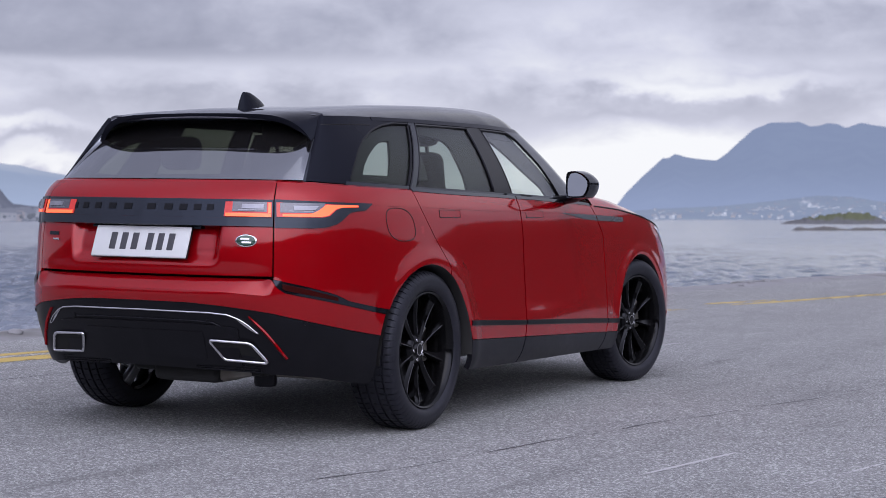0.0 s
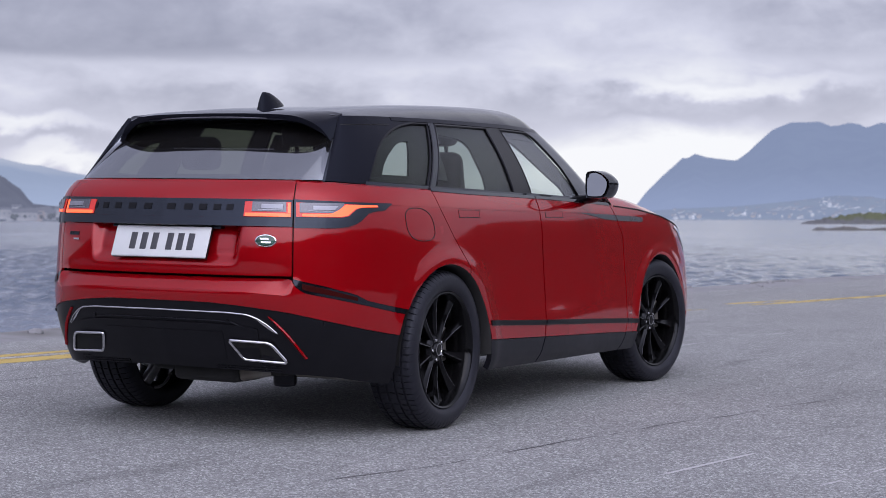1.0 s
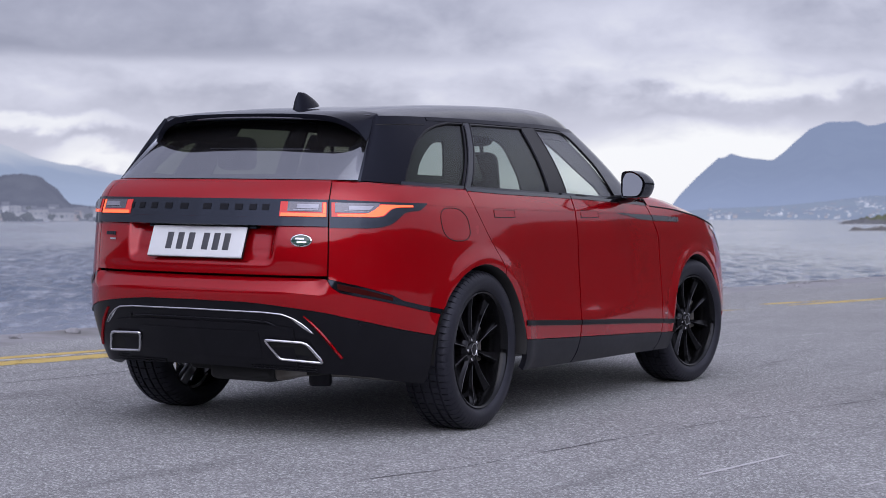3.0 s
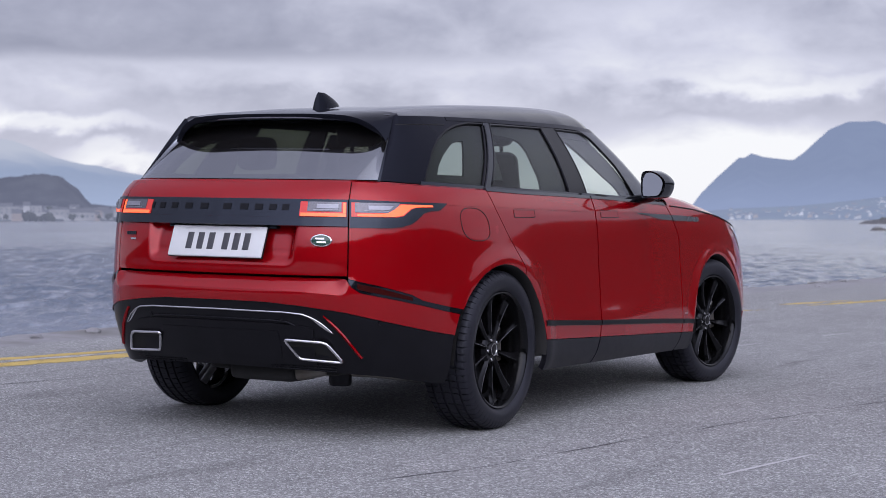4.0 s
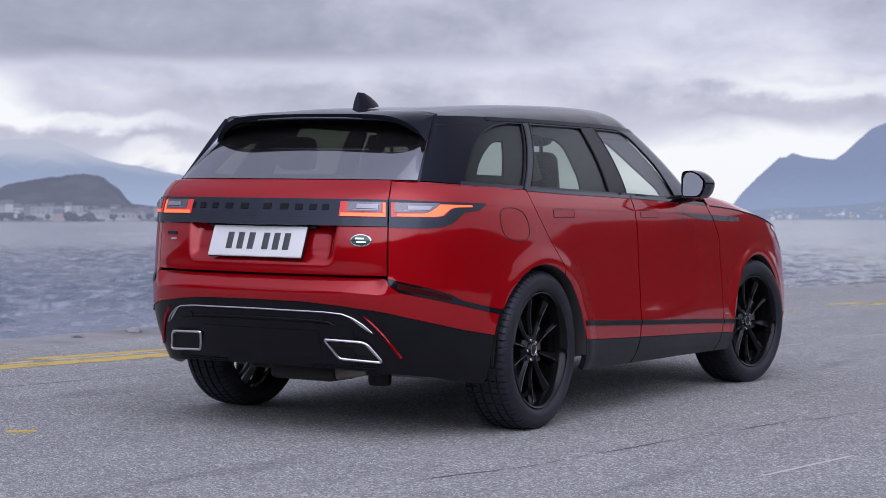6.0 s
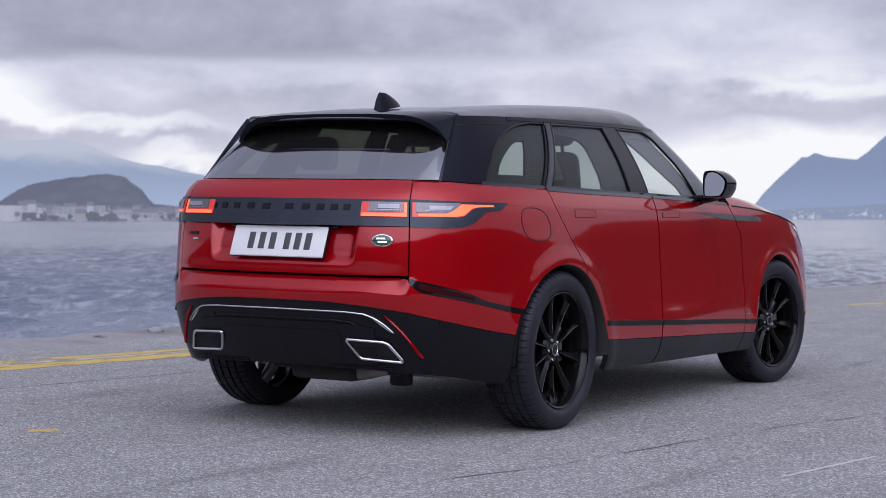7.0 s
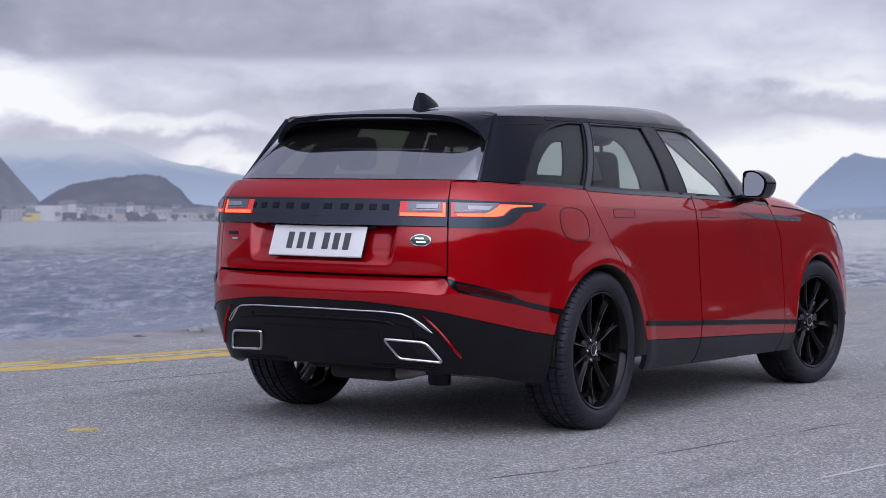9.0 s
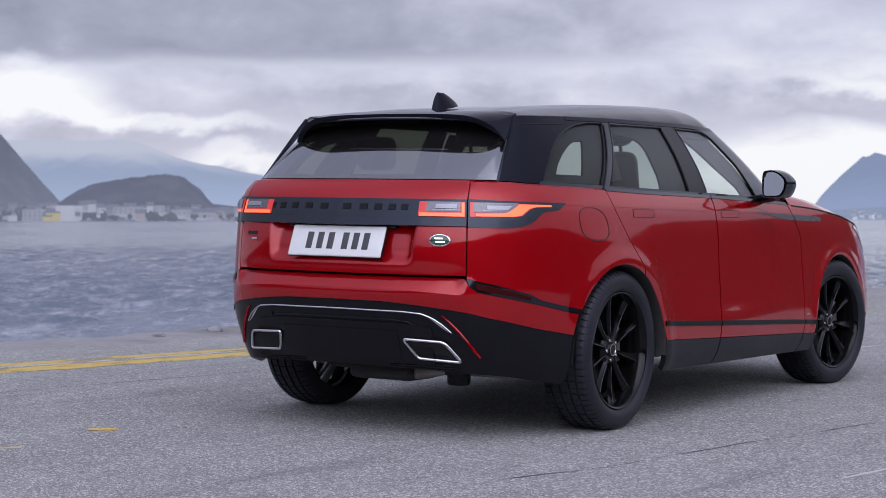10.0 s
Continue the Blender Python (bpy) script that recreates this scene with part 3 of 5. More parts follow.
def build_distance():
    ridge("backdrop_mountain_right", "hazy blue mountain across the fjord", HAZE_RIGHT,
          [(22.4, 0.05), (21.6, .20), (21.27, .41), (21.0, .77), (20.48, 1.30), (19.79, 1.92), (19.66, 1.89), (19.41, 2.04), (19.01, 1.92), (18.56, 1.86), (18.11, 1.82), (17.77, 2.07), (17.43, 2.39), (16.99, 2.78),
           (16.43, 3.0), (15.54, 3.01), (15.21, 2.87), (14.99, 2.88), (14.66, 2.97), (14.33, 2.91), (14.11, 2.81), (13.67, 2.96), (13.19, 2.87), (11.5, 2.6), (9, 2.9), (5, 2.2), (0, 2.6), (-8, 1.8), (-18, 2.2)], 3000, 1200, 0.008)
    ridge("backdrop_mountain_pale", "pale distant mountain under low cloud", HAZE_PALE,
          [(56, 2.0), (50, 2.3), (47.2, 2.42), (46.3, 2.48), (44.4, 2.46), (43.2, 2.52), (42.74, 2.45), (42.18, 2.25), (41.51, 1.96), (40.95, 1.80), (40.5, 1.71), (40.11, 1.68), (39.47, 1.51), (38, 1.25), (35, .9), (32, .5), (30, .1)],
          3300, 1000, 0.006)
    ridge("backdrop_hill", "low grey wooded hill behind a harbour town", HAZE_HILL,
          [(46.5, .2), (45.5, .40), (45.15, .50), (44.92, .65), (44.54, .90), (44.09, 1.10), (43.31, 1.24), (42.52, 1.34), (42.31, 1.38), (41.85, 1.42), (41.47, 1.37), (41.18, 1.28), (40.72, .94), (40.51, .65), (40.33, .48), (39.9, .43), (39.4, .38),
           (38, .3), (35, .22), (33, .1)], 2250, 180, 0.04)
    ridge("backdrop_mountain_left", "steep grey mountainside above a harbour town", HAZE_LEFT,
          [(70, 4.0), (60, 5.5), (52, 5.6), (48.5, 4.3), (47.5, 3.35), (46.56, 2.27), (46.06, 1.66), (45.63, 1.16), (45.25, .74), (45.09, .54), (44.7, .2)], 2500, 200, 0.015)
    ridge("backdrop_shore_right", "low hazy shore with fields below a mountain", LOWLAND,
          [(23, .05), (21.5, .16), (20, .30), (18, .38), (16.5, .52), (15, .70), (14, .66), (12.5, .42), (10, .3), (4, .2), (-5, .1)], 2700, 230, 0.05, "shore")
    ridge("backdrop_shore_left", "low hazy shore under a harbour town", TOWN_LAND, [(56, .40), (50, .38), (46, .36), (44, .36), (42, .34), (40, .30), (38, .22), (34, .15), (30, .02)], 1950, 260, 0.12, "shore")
    rnd = random.Random(4)
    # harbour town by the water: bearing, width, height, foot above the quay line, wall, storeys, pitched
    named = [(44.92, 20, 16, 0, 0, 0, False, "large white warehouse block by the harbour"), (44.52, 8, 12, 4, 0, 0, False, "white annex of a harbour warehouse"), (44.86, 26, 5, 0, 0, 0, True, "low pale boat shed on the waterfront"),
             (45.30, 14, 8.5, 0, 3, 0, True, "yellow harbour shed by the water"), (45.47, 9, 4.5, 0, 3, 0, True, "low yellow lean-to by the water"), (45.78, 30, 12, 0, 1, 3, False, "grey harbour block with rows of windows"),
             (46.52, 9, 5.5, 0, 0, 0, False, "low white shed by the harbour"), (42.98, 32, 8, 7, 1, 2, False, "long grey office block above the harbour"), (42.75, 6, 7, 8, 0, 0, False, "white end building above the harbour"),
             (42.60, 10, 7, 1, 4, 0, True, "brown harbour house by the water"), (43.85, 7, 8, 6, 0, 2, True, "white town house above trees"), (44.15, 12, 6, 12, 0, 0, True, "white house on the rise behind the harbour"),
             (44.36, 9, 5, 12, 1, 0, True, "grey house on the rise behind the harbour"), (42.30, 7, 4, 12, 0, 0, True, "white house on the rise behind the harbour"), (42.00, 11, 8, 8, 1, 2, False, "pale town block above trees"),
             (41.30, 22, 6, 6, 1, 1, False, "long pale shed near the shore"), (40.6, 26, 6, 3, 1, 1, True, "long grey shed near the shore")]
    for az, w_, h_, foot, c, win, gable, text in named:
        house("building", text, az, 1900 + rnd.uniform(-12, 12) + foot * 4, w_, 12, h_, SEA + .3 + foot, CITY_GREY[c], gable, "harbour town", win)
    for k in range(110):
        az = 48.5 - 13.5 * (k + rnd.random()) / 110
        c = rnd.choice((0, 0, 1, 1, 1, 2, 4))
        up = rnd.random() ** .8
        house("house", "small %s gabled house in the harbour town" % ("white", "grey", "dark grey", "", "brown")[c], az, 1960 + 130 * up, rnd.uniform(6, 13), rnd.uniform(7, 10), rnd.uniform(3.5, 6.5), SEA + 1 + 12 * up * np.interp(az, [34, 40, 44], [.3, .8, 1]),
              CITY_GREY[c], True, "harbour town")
    # clumps of trees between the houses
    bm = bmesh.new()
    for k in range(260):
        az = rnd.choice((46.3, 46.25, 44.4, 43.9, 44.1, 43.75, 42.35, 42.2, 42.1, 41.6, 40.9, 47.2, 45.6)) + rnd.gauss(0, .10) if k < 190 else rnd.uniform(38, 48)
        up = rnd.random() ** 1.5
        size = rnd.uniform(1.6, 3.6)
        made = bmesh.ops.create_icosphere(bm, subdivisions=1, radius=size, matrix=Matrix.Translation((*bearing(az, 1915 + 120 * up), SEA + 1 + 9 * up + rnd.uniform(0, 5))))
        for v in made["verts"]:
            v.co += Vector((rnd.uniform(-.4, .4), rnd.uniform(-.4, .4), rnd.uniform(-.3, .5))) * size * .6
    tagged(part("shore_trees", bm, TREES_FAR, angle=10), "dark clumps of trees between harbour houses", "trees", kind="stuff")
    # far shore: single houses along the water, and the rest of the village joined
    bm = bmesh.new()
    for k in range(400):
        az = 21.3 - 12.3 * rnd.random() ** .75 if k < 220 else rnd.gauss(15.6, 1.0)
        lim = np.interp(-az, [-22, -20, -18, -16.5, -15, -14, -12, -9], [.10, .22, .28, .40, .60, .55, .3, .2])
        u = rnd.random() ** 1.2 if k < 220 else rnd.uniform(.45, 1)
        r, c, wide, high = 2715 + 200 * u, rnd.choice((0, 0, 1, 1, 2)), rnd.uniform(3.5, 8), rnd.uniform(2.6, 4.6)
        foot = r * math.tan(radians(lim * u)) + SEA + 1.5
        if k < 170:
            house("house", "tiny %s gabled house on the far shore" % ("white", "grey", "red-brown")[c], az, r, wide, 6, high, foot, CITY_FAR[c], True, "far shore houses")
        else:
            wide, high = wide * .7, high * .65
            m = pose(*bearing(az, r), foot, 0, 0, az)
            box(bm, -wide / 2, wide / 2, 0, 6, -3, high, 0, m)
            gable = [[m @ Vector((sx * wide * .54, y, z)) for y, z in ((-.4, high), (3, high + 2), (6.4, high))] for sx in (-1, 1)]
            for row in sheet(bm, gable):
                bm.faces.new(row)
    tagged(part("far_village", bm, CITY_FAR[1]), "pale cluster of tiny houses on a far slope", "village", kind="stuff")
    # islets: bearing and share of the height along the crest
    isle = [(16.15, 0), (15.8, .26), (15.5, .40), (15.25, .66), (15.1, .56), (14.85, .74), (14.4, .92), (13.9, 1.0), (13.4, .92), (13.15, .60), (12.98, .34), (12.8, .0)]
    bare = [(15.80, 0), (15.62, .75), (15.45, .70), (15.3, .40), (15.1, .62), (14.8, 1.0), (14.5, .80), (14.25, .36), (14.0, .30), (13.8, .62), (13.5, .66), (13.2, .45), (12.9, .5), (12.5, .45), (12.2, 0)]
    for name, label, line, r, tall, mat, wide in (("islet", "low grassy rock islet in the fjord", isle, 690, 4.3, ISLE, 22), ("skerry", "bare dark skerry just above the water", bare, 330, .80, ROCK, 8)):
        bm = bmesh.new()
        rows = []
        for i in range(121):
            t = i / 120
            az = line[0][0] + (line[-1][0] - line[0][0]) * t
            shape = float(np.interp(-az, [-q[0] for q in line], [q[1] for q in line])) * (1 + .20 * noise.noise((t * 23, r, 3)))
            row = []
            for j in range(13):
                q = j / 12
                h = SEA - .5 + (tall * max(shape, .02) + .5) * math.sin(math.pi * q) ** .7 + .16 * tall * noise.noise((t * 34, q * 6, 2)) * math.sin(math.pi * q)
                row.append((*bearing(az, r + wide * q), h))
            rows.append(row)
        sheet(bm, rows)
        bmesh.ops.recalc_face_normals(bm, faces=bm.faces)
        tagged(part(name, bm, mat, angle=60), label, "islet", kind="structure")
    # unseen wooded slopes beside and behind the road close the place and darken the paint's reflections
    bm = bmesh.new()
    rows = []
    for i in range(601):
        az = 96 + 261 * i / 600
        r = 150 + 8 * noise.noise((i * .02, 0, 0))
        h = (24 + 2.5 * noise.noise((i * .03, 2, 0)) + .8 * noise.noise((i * .17, 5, 0)) + .3 * noise.noise((i * .7, 7, 0))) * min(1, i / 60, (600 - i) / 15) * float(np.interp(az, [295, 325], [1, .70]))
        rows.append([(*bearing(az, r * q), hh) for q, hh in ((1, -4), (1.03, h * .55), (1.08, h), (1.5, h * 1.4), (1.9, h * 1.7), (2.2, -5))])
    sheet(bm, rows)
    bmesh.ops.recalc_face_normals(bm, faces=bm.faces)
    tagged(part("backdrop_land", bm, LAND, angle=180), "dark wooded slopes out of view behind the quay road", "land", kind="structure")


build_ground()
build_sea()
build_distance()
strip("road_line", "worn yellow edge line along the quay", YELLOW, -3.52, -.9, -2.86, 2.9, .28)
strip("road_line", "thin worn yellow second line beside the quay line", YELLOW, -3.72, -.2, -3.22, 2.7, .17)
strip("road_line", "rubbed white line between yellow quay lines", WHITE, -3.60, -.3, -3.17, 2.25, .09)
strip("road_line", "worn yellow edge line along the quay", YELLOW, -1.26, 11.6, .55, 20.5, .20)
strip("road_line", "short worn yellow line by the quay", YELLOW, -1.56, 11.6, -1.16, 13.1, .16)
strip("road_line", "short worn yellow line by the quay", YELLOW_THIN, -1.9, 8.4, -1.36, 10.7, .12)
strip("road_mark", "short faded yellow dash on the asphalt", YELLOW, -1.005, -1.58, -.895, -1.495, .105, steps=12, taper=False)
strip("road_mark", "short faded yellow dash on the asphalt", YELLOW, -.90, -2.275, -.797, -2.19, .045, steps=12, taper=False)
strip("road_mark", "tiny faded yellow dash on the asphalt", YELLOW_THIN, -.742, -2.17, -.705, -2.14, .03, steps=8)
strip("road_scratch", "thin white scraped line on the asphalt", WHITE, 2.34, -.855, 2.475, .035, .026)
strip("road_scratch", "thin white scraped line on the asphalt", WHITE, 2.975, -.76, 3.125, .08, .026)
strip("road_scratch", "thin white scraped line on the asphalt", WHITE, .29, 7.15, .45, 7.98, .02)
strip("road_scratch", "thin white scraped line on the asphalt", WHITE, -.02, 4.7, .16, 6.1, .02)
strip("road_joint", "dark cracked joint along the asphalt", TAR, -2.62, -1.9, -2.05, 2.2, .016, wobble=.05, steps=160, cat="crack", taper=False)
strip("road_joint", "fine dark crack along the asphalt", TAR, 1.28, -1.8, 2.62, 4.9, .011, wobble=.11, steps=200, cat="crack", taper=False)


def stone(x, y, r, seed):
    """A loose worn stone on the quay's edge."""
    bm = bmesh.new()
    bmesh.ops.create_icosphere(bm, subdivisions=3, radius=r)
    for v in bm.verts:
        k = 1 + .35 * noise.noise(v.co * (1.6 / r) + Vector((seed, 0, 0))) + .12 * noise.noise(v.co * (5 / r) + Vector((0, seed, 0)))
        v.co = Vector((v.co.x * 1.25, v.co.y, v.co.z * .62)) * k
    ob = part("stone", bm, CONCRETE, angle=60)
    ob.location = (x, y, ground_z(x, y) + r * .42)
    ob.rotation_euler = (0, 0, seed * 1.7)
    tagged(ob, "small grey stone on the edge of the quay", "stone", "stones on the quay edge")


rnd = random.Random(11)
for k in range(17):
    y = 2.2 + 2.6 * rnd.random() if k < 3 else 11 + 13 * rnd.random()
    stone(edge_x(y) + rnd.uniform(.0, .35), y, rnd.uniform(.02, .055), k)
bm = bmesh.new()
tube(bm, [(-2.92, 16.9, ground_z(-2.9, 17) + .02), (-2.86, 17.3, ground_z(-2.9, 17) + .022), (-2.80, 17.8, ground_z(-2.8, 18) + .02), (-2.76, 18.2, ground_z(-2.8, 18) + .026)], .014, 8)
tagged(part("driftwood", bm, CONCRETE), "thin bleached driftwood stick on the quay edge", "stick")


# ---- body skin ----
PLAN = [(0, -1.045), (.25, -1.035), (.45, -1.005), (.60, -.95), (.70, -.88), (.785, -.78), (.85, -.66), (.90, -.50), (.935, -.30), (.955, -.05), (.962, .30),
        (.957, .80), (.956, 1.4), (.958, 2.0), (.962, 2.5), (.958, 2.9), (.945, 3.28), (.885, 3.52), (.73, 3.67), (.5, 3.74), (.25, 3.765), (0, 3.77)]
BELT = [(0, -.905), (.22, -.895), (.42, -.862), (.56, -.81), (.645, -.755), (.70, -.695), (.745, -.61), (.787, -.48), (.822, -.30), (.848, -.05), (.864, .30),
        (.870, .80), (.864, 1.42), (.840, 2.01), (.80, 2.20), (.72, 2.32), (.60, 2.41), (.47, 2.48), (.34, 2.52), (.22, 2.545), (.11, 2.555), (0, 2.56)]
GUTTER = [(0, -.50), (.2, -.487), (.38, -.450), (.49, -.421), (.556, -.412), (.60, -.472), (.63, -.43), (.65, -.33), (.668, -.18), (.684, .03), (.695, .32),
          (.70, .75), (.695, 1.17), (.677, 1.50), (.645, 1.61), (.60, 1.68), (.52, 1.735), (.42, 1.77), (.3, 1.80), (.2, 1.815), (.1, 1.822), (0, 1.825)]
GUTTER_Z = [1.456, 1.456, 1.456, 1.458, 1.468, 1.48, 1.485, 1.489, 1.493, 1.497, 1.503, 1.508, 1.512, 1.506, 1.504, 1.516, 1.536, 1.556, 1.571, 1.579, 1.584, 1.586]
BELT_Z = [1.176, 1.176, 1.176, 1.176, 1.176, 1.176, 1.171, 1.166, 1.161, 1.154, 1.146, 1.136, 1.126, 1.111, 1.106, 1.106, 1.108, 1.112, 1.116, 1.119, 1.121, 1.121]
TOP_Z = [1.171, 1.171, 1.171, 1.171, 1.171, 1.166, 1.161, 1.156, 1.151, 1.146, 1.136, 1.128, 1.116, 1.096, 1.071, 1.031, 0.966, 0.906, 0.866, 0.846, 0.836, 0.836]
# how far the skin stands off the plan line, by height: tail, rear corner, flank, nose
HEIGHTS = [0.187, 0.287, 0.367, 0.447, 0.527, 0.587, 0.66, 0.692, 0.704, 0.738, 0.752, 0.827, 0.907, 0.967, 1.027, 1.067, 1.107, 1.142, 1.177]
TAIL = [-.22, -.15, -.10, -.065, -.03, -.010, .006, .004, .002, -.006, -.012, -.012, -.018, -.028, -.045, -.058, -.072, -.098, -.14]
CORNER = [-.16, -.085, -.045, -.018, .002, .008, .011, .0105, .010, .0085, .008, .0048, .0005, -.005, -.013, -.022, -.032, -.055, -.09]
FLANK = [-.05, .010, .0215, .0190, .0130, .0080, .0018, -.001, -.0020, -.0047, -.0058, -.0105, -.0140, -.0200, -.0285, -.0358, -.0500, -.068, -.092]
NOSE = [-.12, -.06, -.02, .0, .0, .0, -.006, -.009, -.01, -.015, -.02, -.05, -.09, -.13, -.16, -.18, -.2, -.22, -.25]


def spline(pts, w):
    """A smooth line through numbers or points, at the place w between its first (0) and last."""
    i = min(max(int(w), 0), len(pts) - 2)
    f = w - i
    q = [np.array(pts[min(max(k, 0), len(pts) - 1)], float) for k in (i - 1, i, i + 1, i + 2)]
    a, b = (q[2] - q[0]) / 2, (q[3] - q[1]) / 2
    if i == 0:
        a = q[2] - q[1]
    if i == len(pts) - 2:
        b = q[2] - q[1]
    return (2 * f**3 - 3 * f**2 + 1) * q[1] + (f**3 - 2 * f**2 + f) * a + (3 * f**2 - 2 * f**3) * q[2] + (f**3 - f**2) * b


def smooth(a, b, x):
    t = min(max((x - a) / (b - a), 0), 1)
    return t * t * (3 - 2 * t)


def body(w, z):
    """The point of the lower body's skin at the place w round the plan (0: middle of the tail; minus: left side) and the height z."""
    v = abs(w)
    p, e = spline(PLAN, v), spline(PLAN, min(v + .01, 21)) - spline(PLAN, max(v - .01, 0))
    n = np.array((e[1], -e[0])) / np.hypot(*e)
    h = np.interp(z, HEIGHTS, range(len(HEIGHTS)))
    t, c, s, f = (float(spline(k, h)) for k in (TAIL, CORNER, FLANK, NOSE))
    a, b, d = smooth(1.5, 4.6, v), smooth(5, 8.5, v), smooth(15, 18, v)
    off = ((t * (1 - a) + c * a) * (1 - b) + s * b) * (1 - d) + f * d
    for y0 in (0, 2.874):
        r = math.hypot(p[1] - y0, z - .375)
        off += .008 * math.exp(-((r - .44) / .05) ** 2) * smooth(6.0, 7.4, v)
    off -= .005 * math.tanh((z - .532) / .022) * math.exp(-((p[1] - 1.28) / .36) ** 2) * smooth(8, 9, v)
    # the haunch swells over the rear wheel
    off += .009 * math.exp(-(p[1] / .42) ** 4) * (1 - smooth(.76, .99, z)) * smooth(.60, .74, z) * smooth(6.0, 7.6, v)
    x, y = p + n * off
    return np.array((math.copysign(x, w) if w else 0, y, z))


def rear_curve(pts):
    """An even, smooth line through the first points of a plan line, across the middle of the tail."""
    v = np.arange(5.0)
    cx = np.linalg.lstsq(np.stack([v, v**3], 1), np.array([p[0] for p in pts[:5]]), rcond=None)[0]
    cy = np.linalg.lstsq(np.stack([v**0, v**2, v**4], 1), np.array([p[1] for p in pts[:5]]), rcond=None)[0]
    return lambda w: np.array((cx[0] * w + cx[1] * w**3, cy[0] + cy[1] * w**2 + cy[2] * w**4))


REAR_BELT, REAR_GUTTER = rear_curve(BELT), rear_curve(GUTTER)


def cabin(w, k):
    """The point of the glasshouse at the place w round the plan and k of the way from the waist to the gutter."""
    v = abs(w)
    f = smooth(3.6, 4.6, v)
    b, g = (spline(p, v) * f + q(v) * (1 - f) if v < 4.6 else spline(p, v) for p, q in ((BELT, REAR_BELT), (GUTTER, REAR_GUTTER)))
    zb, zg = float(spline(BELT_Z, v)), float(spline(GUTTER_Z, v))
    e = spline(BELT, min(v + .01, 21)) - spline(BELT, max(v - .01, 0))
    n = np.array((e[1], -e[0])) / np.hypot(*e)
    x, y = b + (g - b) * k + n * (.004 + .018 * smooth(5, 8, v)) * 4 * k * (1 - k)
    return np.array((math.copysign(x, w) if w else 0, y, zb + (zg - zb) * k))
# ---- end skin ----


# ---- the car ----
REAR_AXLE, FRONT_AXLE, HUB_Z = 0.0, 2.874, 0.382
suv = new("suv")
suv.matrix_world = pose(0, 0, 0, -0.06, 1.074, 0)
tagged(suv, "red five-door SUV with a black roof, parked on asphalt", "car")
_T = [k * .02 for k in range(1051)]
_Y = [spline(PLAN, t)[1] for t in _T]


def place(y):
    """Where round the plan the flank reaches y."""
    return float(np.interp(y, _Y, _T))


def lerp_line(pts):
    """A function through (place, value) pairs."""
    return lambda q: float(np.interp(q, [p[0] for p in pts], [p[1] for p in pts]))


def outward(surf, w, z, dz):
    e = .012
    a = Vector(surf(w + e, z) - surf(w - e, z))
    b = Vector(surf(w, z + dz) - surf(w, z - dz))
    n_ = a.cross(b)
    n_ = n_.normalized() if n_.length > 1e-9 else Vector((0, 0, 1))
    p = surf(w, z)
    return n_ if n_.dot(Vector((p[0], p[1] - 1.2, .05))) > 0 else -n_


def patch(surf, cols, rows, wl, wr, lo, hi, off=0.0, rim=.014, side=1, dz=.004, mat=None, name="panel", parent=None, label="", angle=38):
    """A panel of a skin, between the places wl, wr (by height) and the heights lo, hi (by place), with edges turned inwards."""
    fl = [(k if callable(k) else (lambda q, k=k: k)) for k in (wl, wr, lo, hi)]
    cols = [k / cols for k in range(cols + 1)] if isinstance(cols, int) else cols
    grid, nor = [], []
    for s in cols:
        gc, nc = [], []
        for j in range(rows + 1):
            w = fl[0](0.8) * (1 - s) + fl[1](0.8) * s
            for _ in range(5):
                z = fl[2](w) + (fl[3](w) - fl[2](w)) * j / rows
                w = fl[0](z) * (1 - s) + fl[1](z) * s
            n_ = outward(surf, side * w, z, dz)
            gc.append(Vector(surf(side * w, z)) + n_ * off)
            nc.append(n_)
        grid.append(gc)
        nor.append(nc)
    bm = bmesh.new()
    vs = sheet(bm, grid)
    a, b = len(cols) - 1, rows
    loop = [(i, 0) for i in range(a)] + [(a, j) for j in range(b)] + [(i, b) for i in range(a, 0, -1)] + [(0, j) for j in range(b, 0, -1)]
    if rim:
        inner = [bm.verts.new(grid[i][j] - nor[i][j] * rim) for i, j in loop]
        for k in range(len(loop)):
            p, q = loop[k], loop[(k + 1) % len(loop)]
            bm.faces.new((vs[q[0]][q[1]], vs[p[0]][p[1]], inner[k], inner[(k + 1) % len(loop)]))
    bmesh.ops.recalc_face_normals(bm, faces=bm.faces)
    mid = [f for f in bm.faces][len(cols) * rows // 2 if len(bm.faces) > len(cols) * rows // 2 else 0]
    i, j = (len(cols) - 1) // 2, rows // 2
    if mid.normal.dot(nor[i][j]) < 0:
        bmesh.ops.reverse_faces(bm, faces=bm.faces)
    return part(name, bm, mat, parent or suv, label, angle)


def arch(y, centre, radius=.42):
    d = radius ** 2 - (y - centre) ** 2
    return .375 + math.sqrt(d) if d > 0 else 0.0


def flank_y(w):
    return spline(PLAN, min(max(w, 0), 21))[1]


def spread(a, b, n_, *marks):
    """Column places from 0 to 1, closer together round the marks."""
    ws = [a + (b - a) * k / n_ for k in range(n_ + 1)]
    for m in marks:
        ws += [m + d for d in (-.10, -.06, -.03, -.012, 0, .012, .03, .06, .10) if a < m + d < b]
    return sorted({round((w - a) / (b - a), 5) for w in ws})


TOP = lerp_line(list(enumerate(TOP_Z)))
RED_EDGE = lerp_line([(0, .632), (1.1, .630), (1.9, .618), (3.44, .588), (5.54, .530), (7.32, .478), (9, .43)])   # red over black on the bumper
VALANCE = lerp_line([(0, .325), (2.6, .315), (4.3, .305), (5.5, .29), (7.0, .255), (9, .235)])                   # bottom of the rear bumper
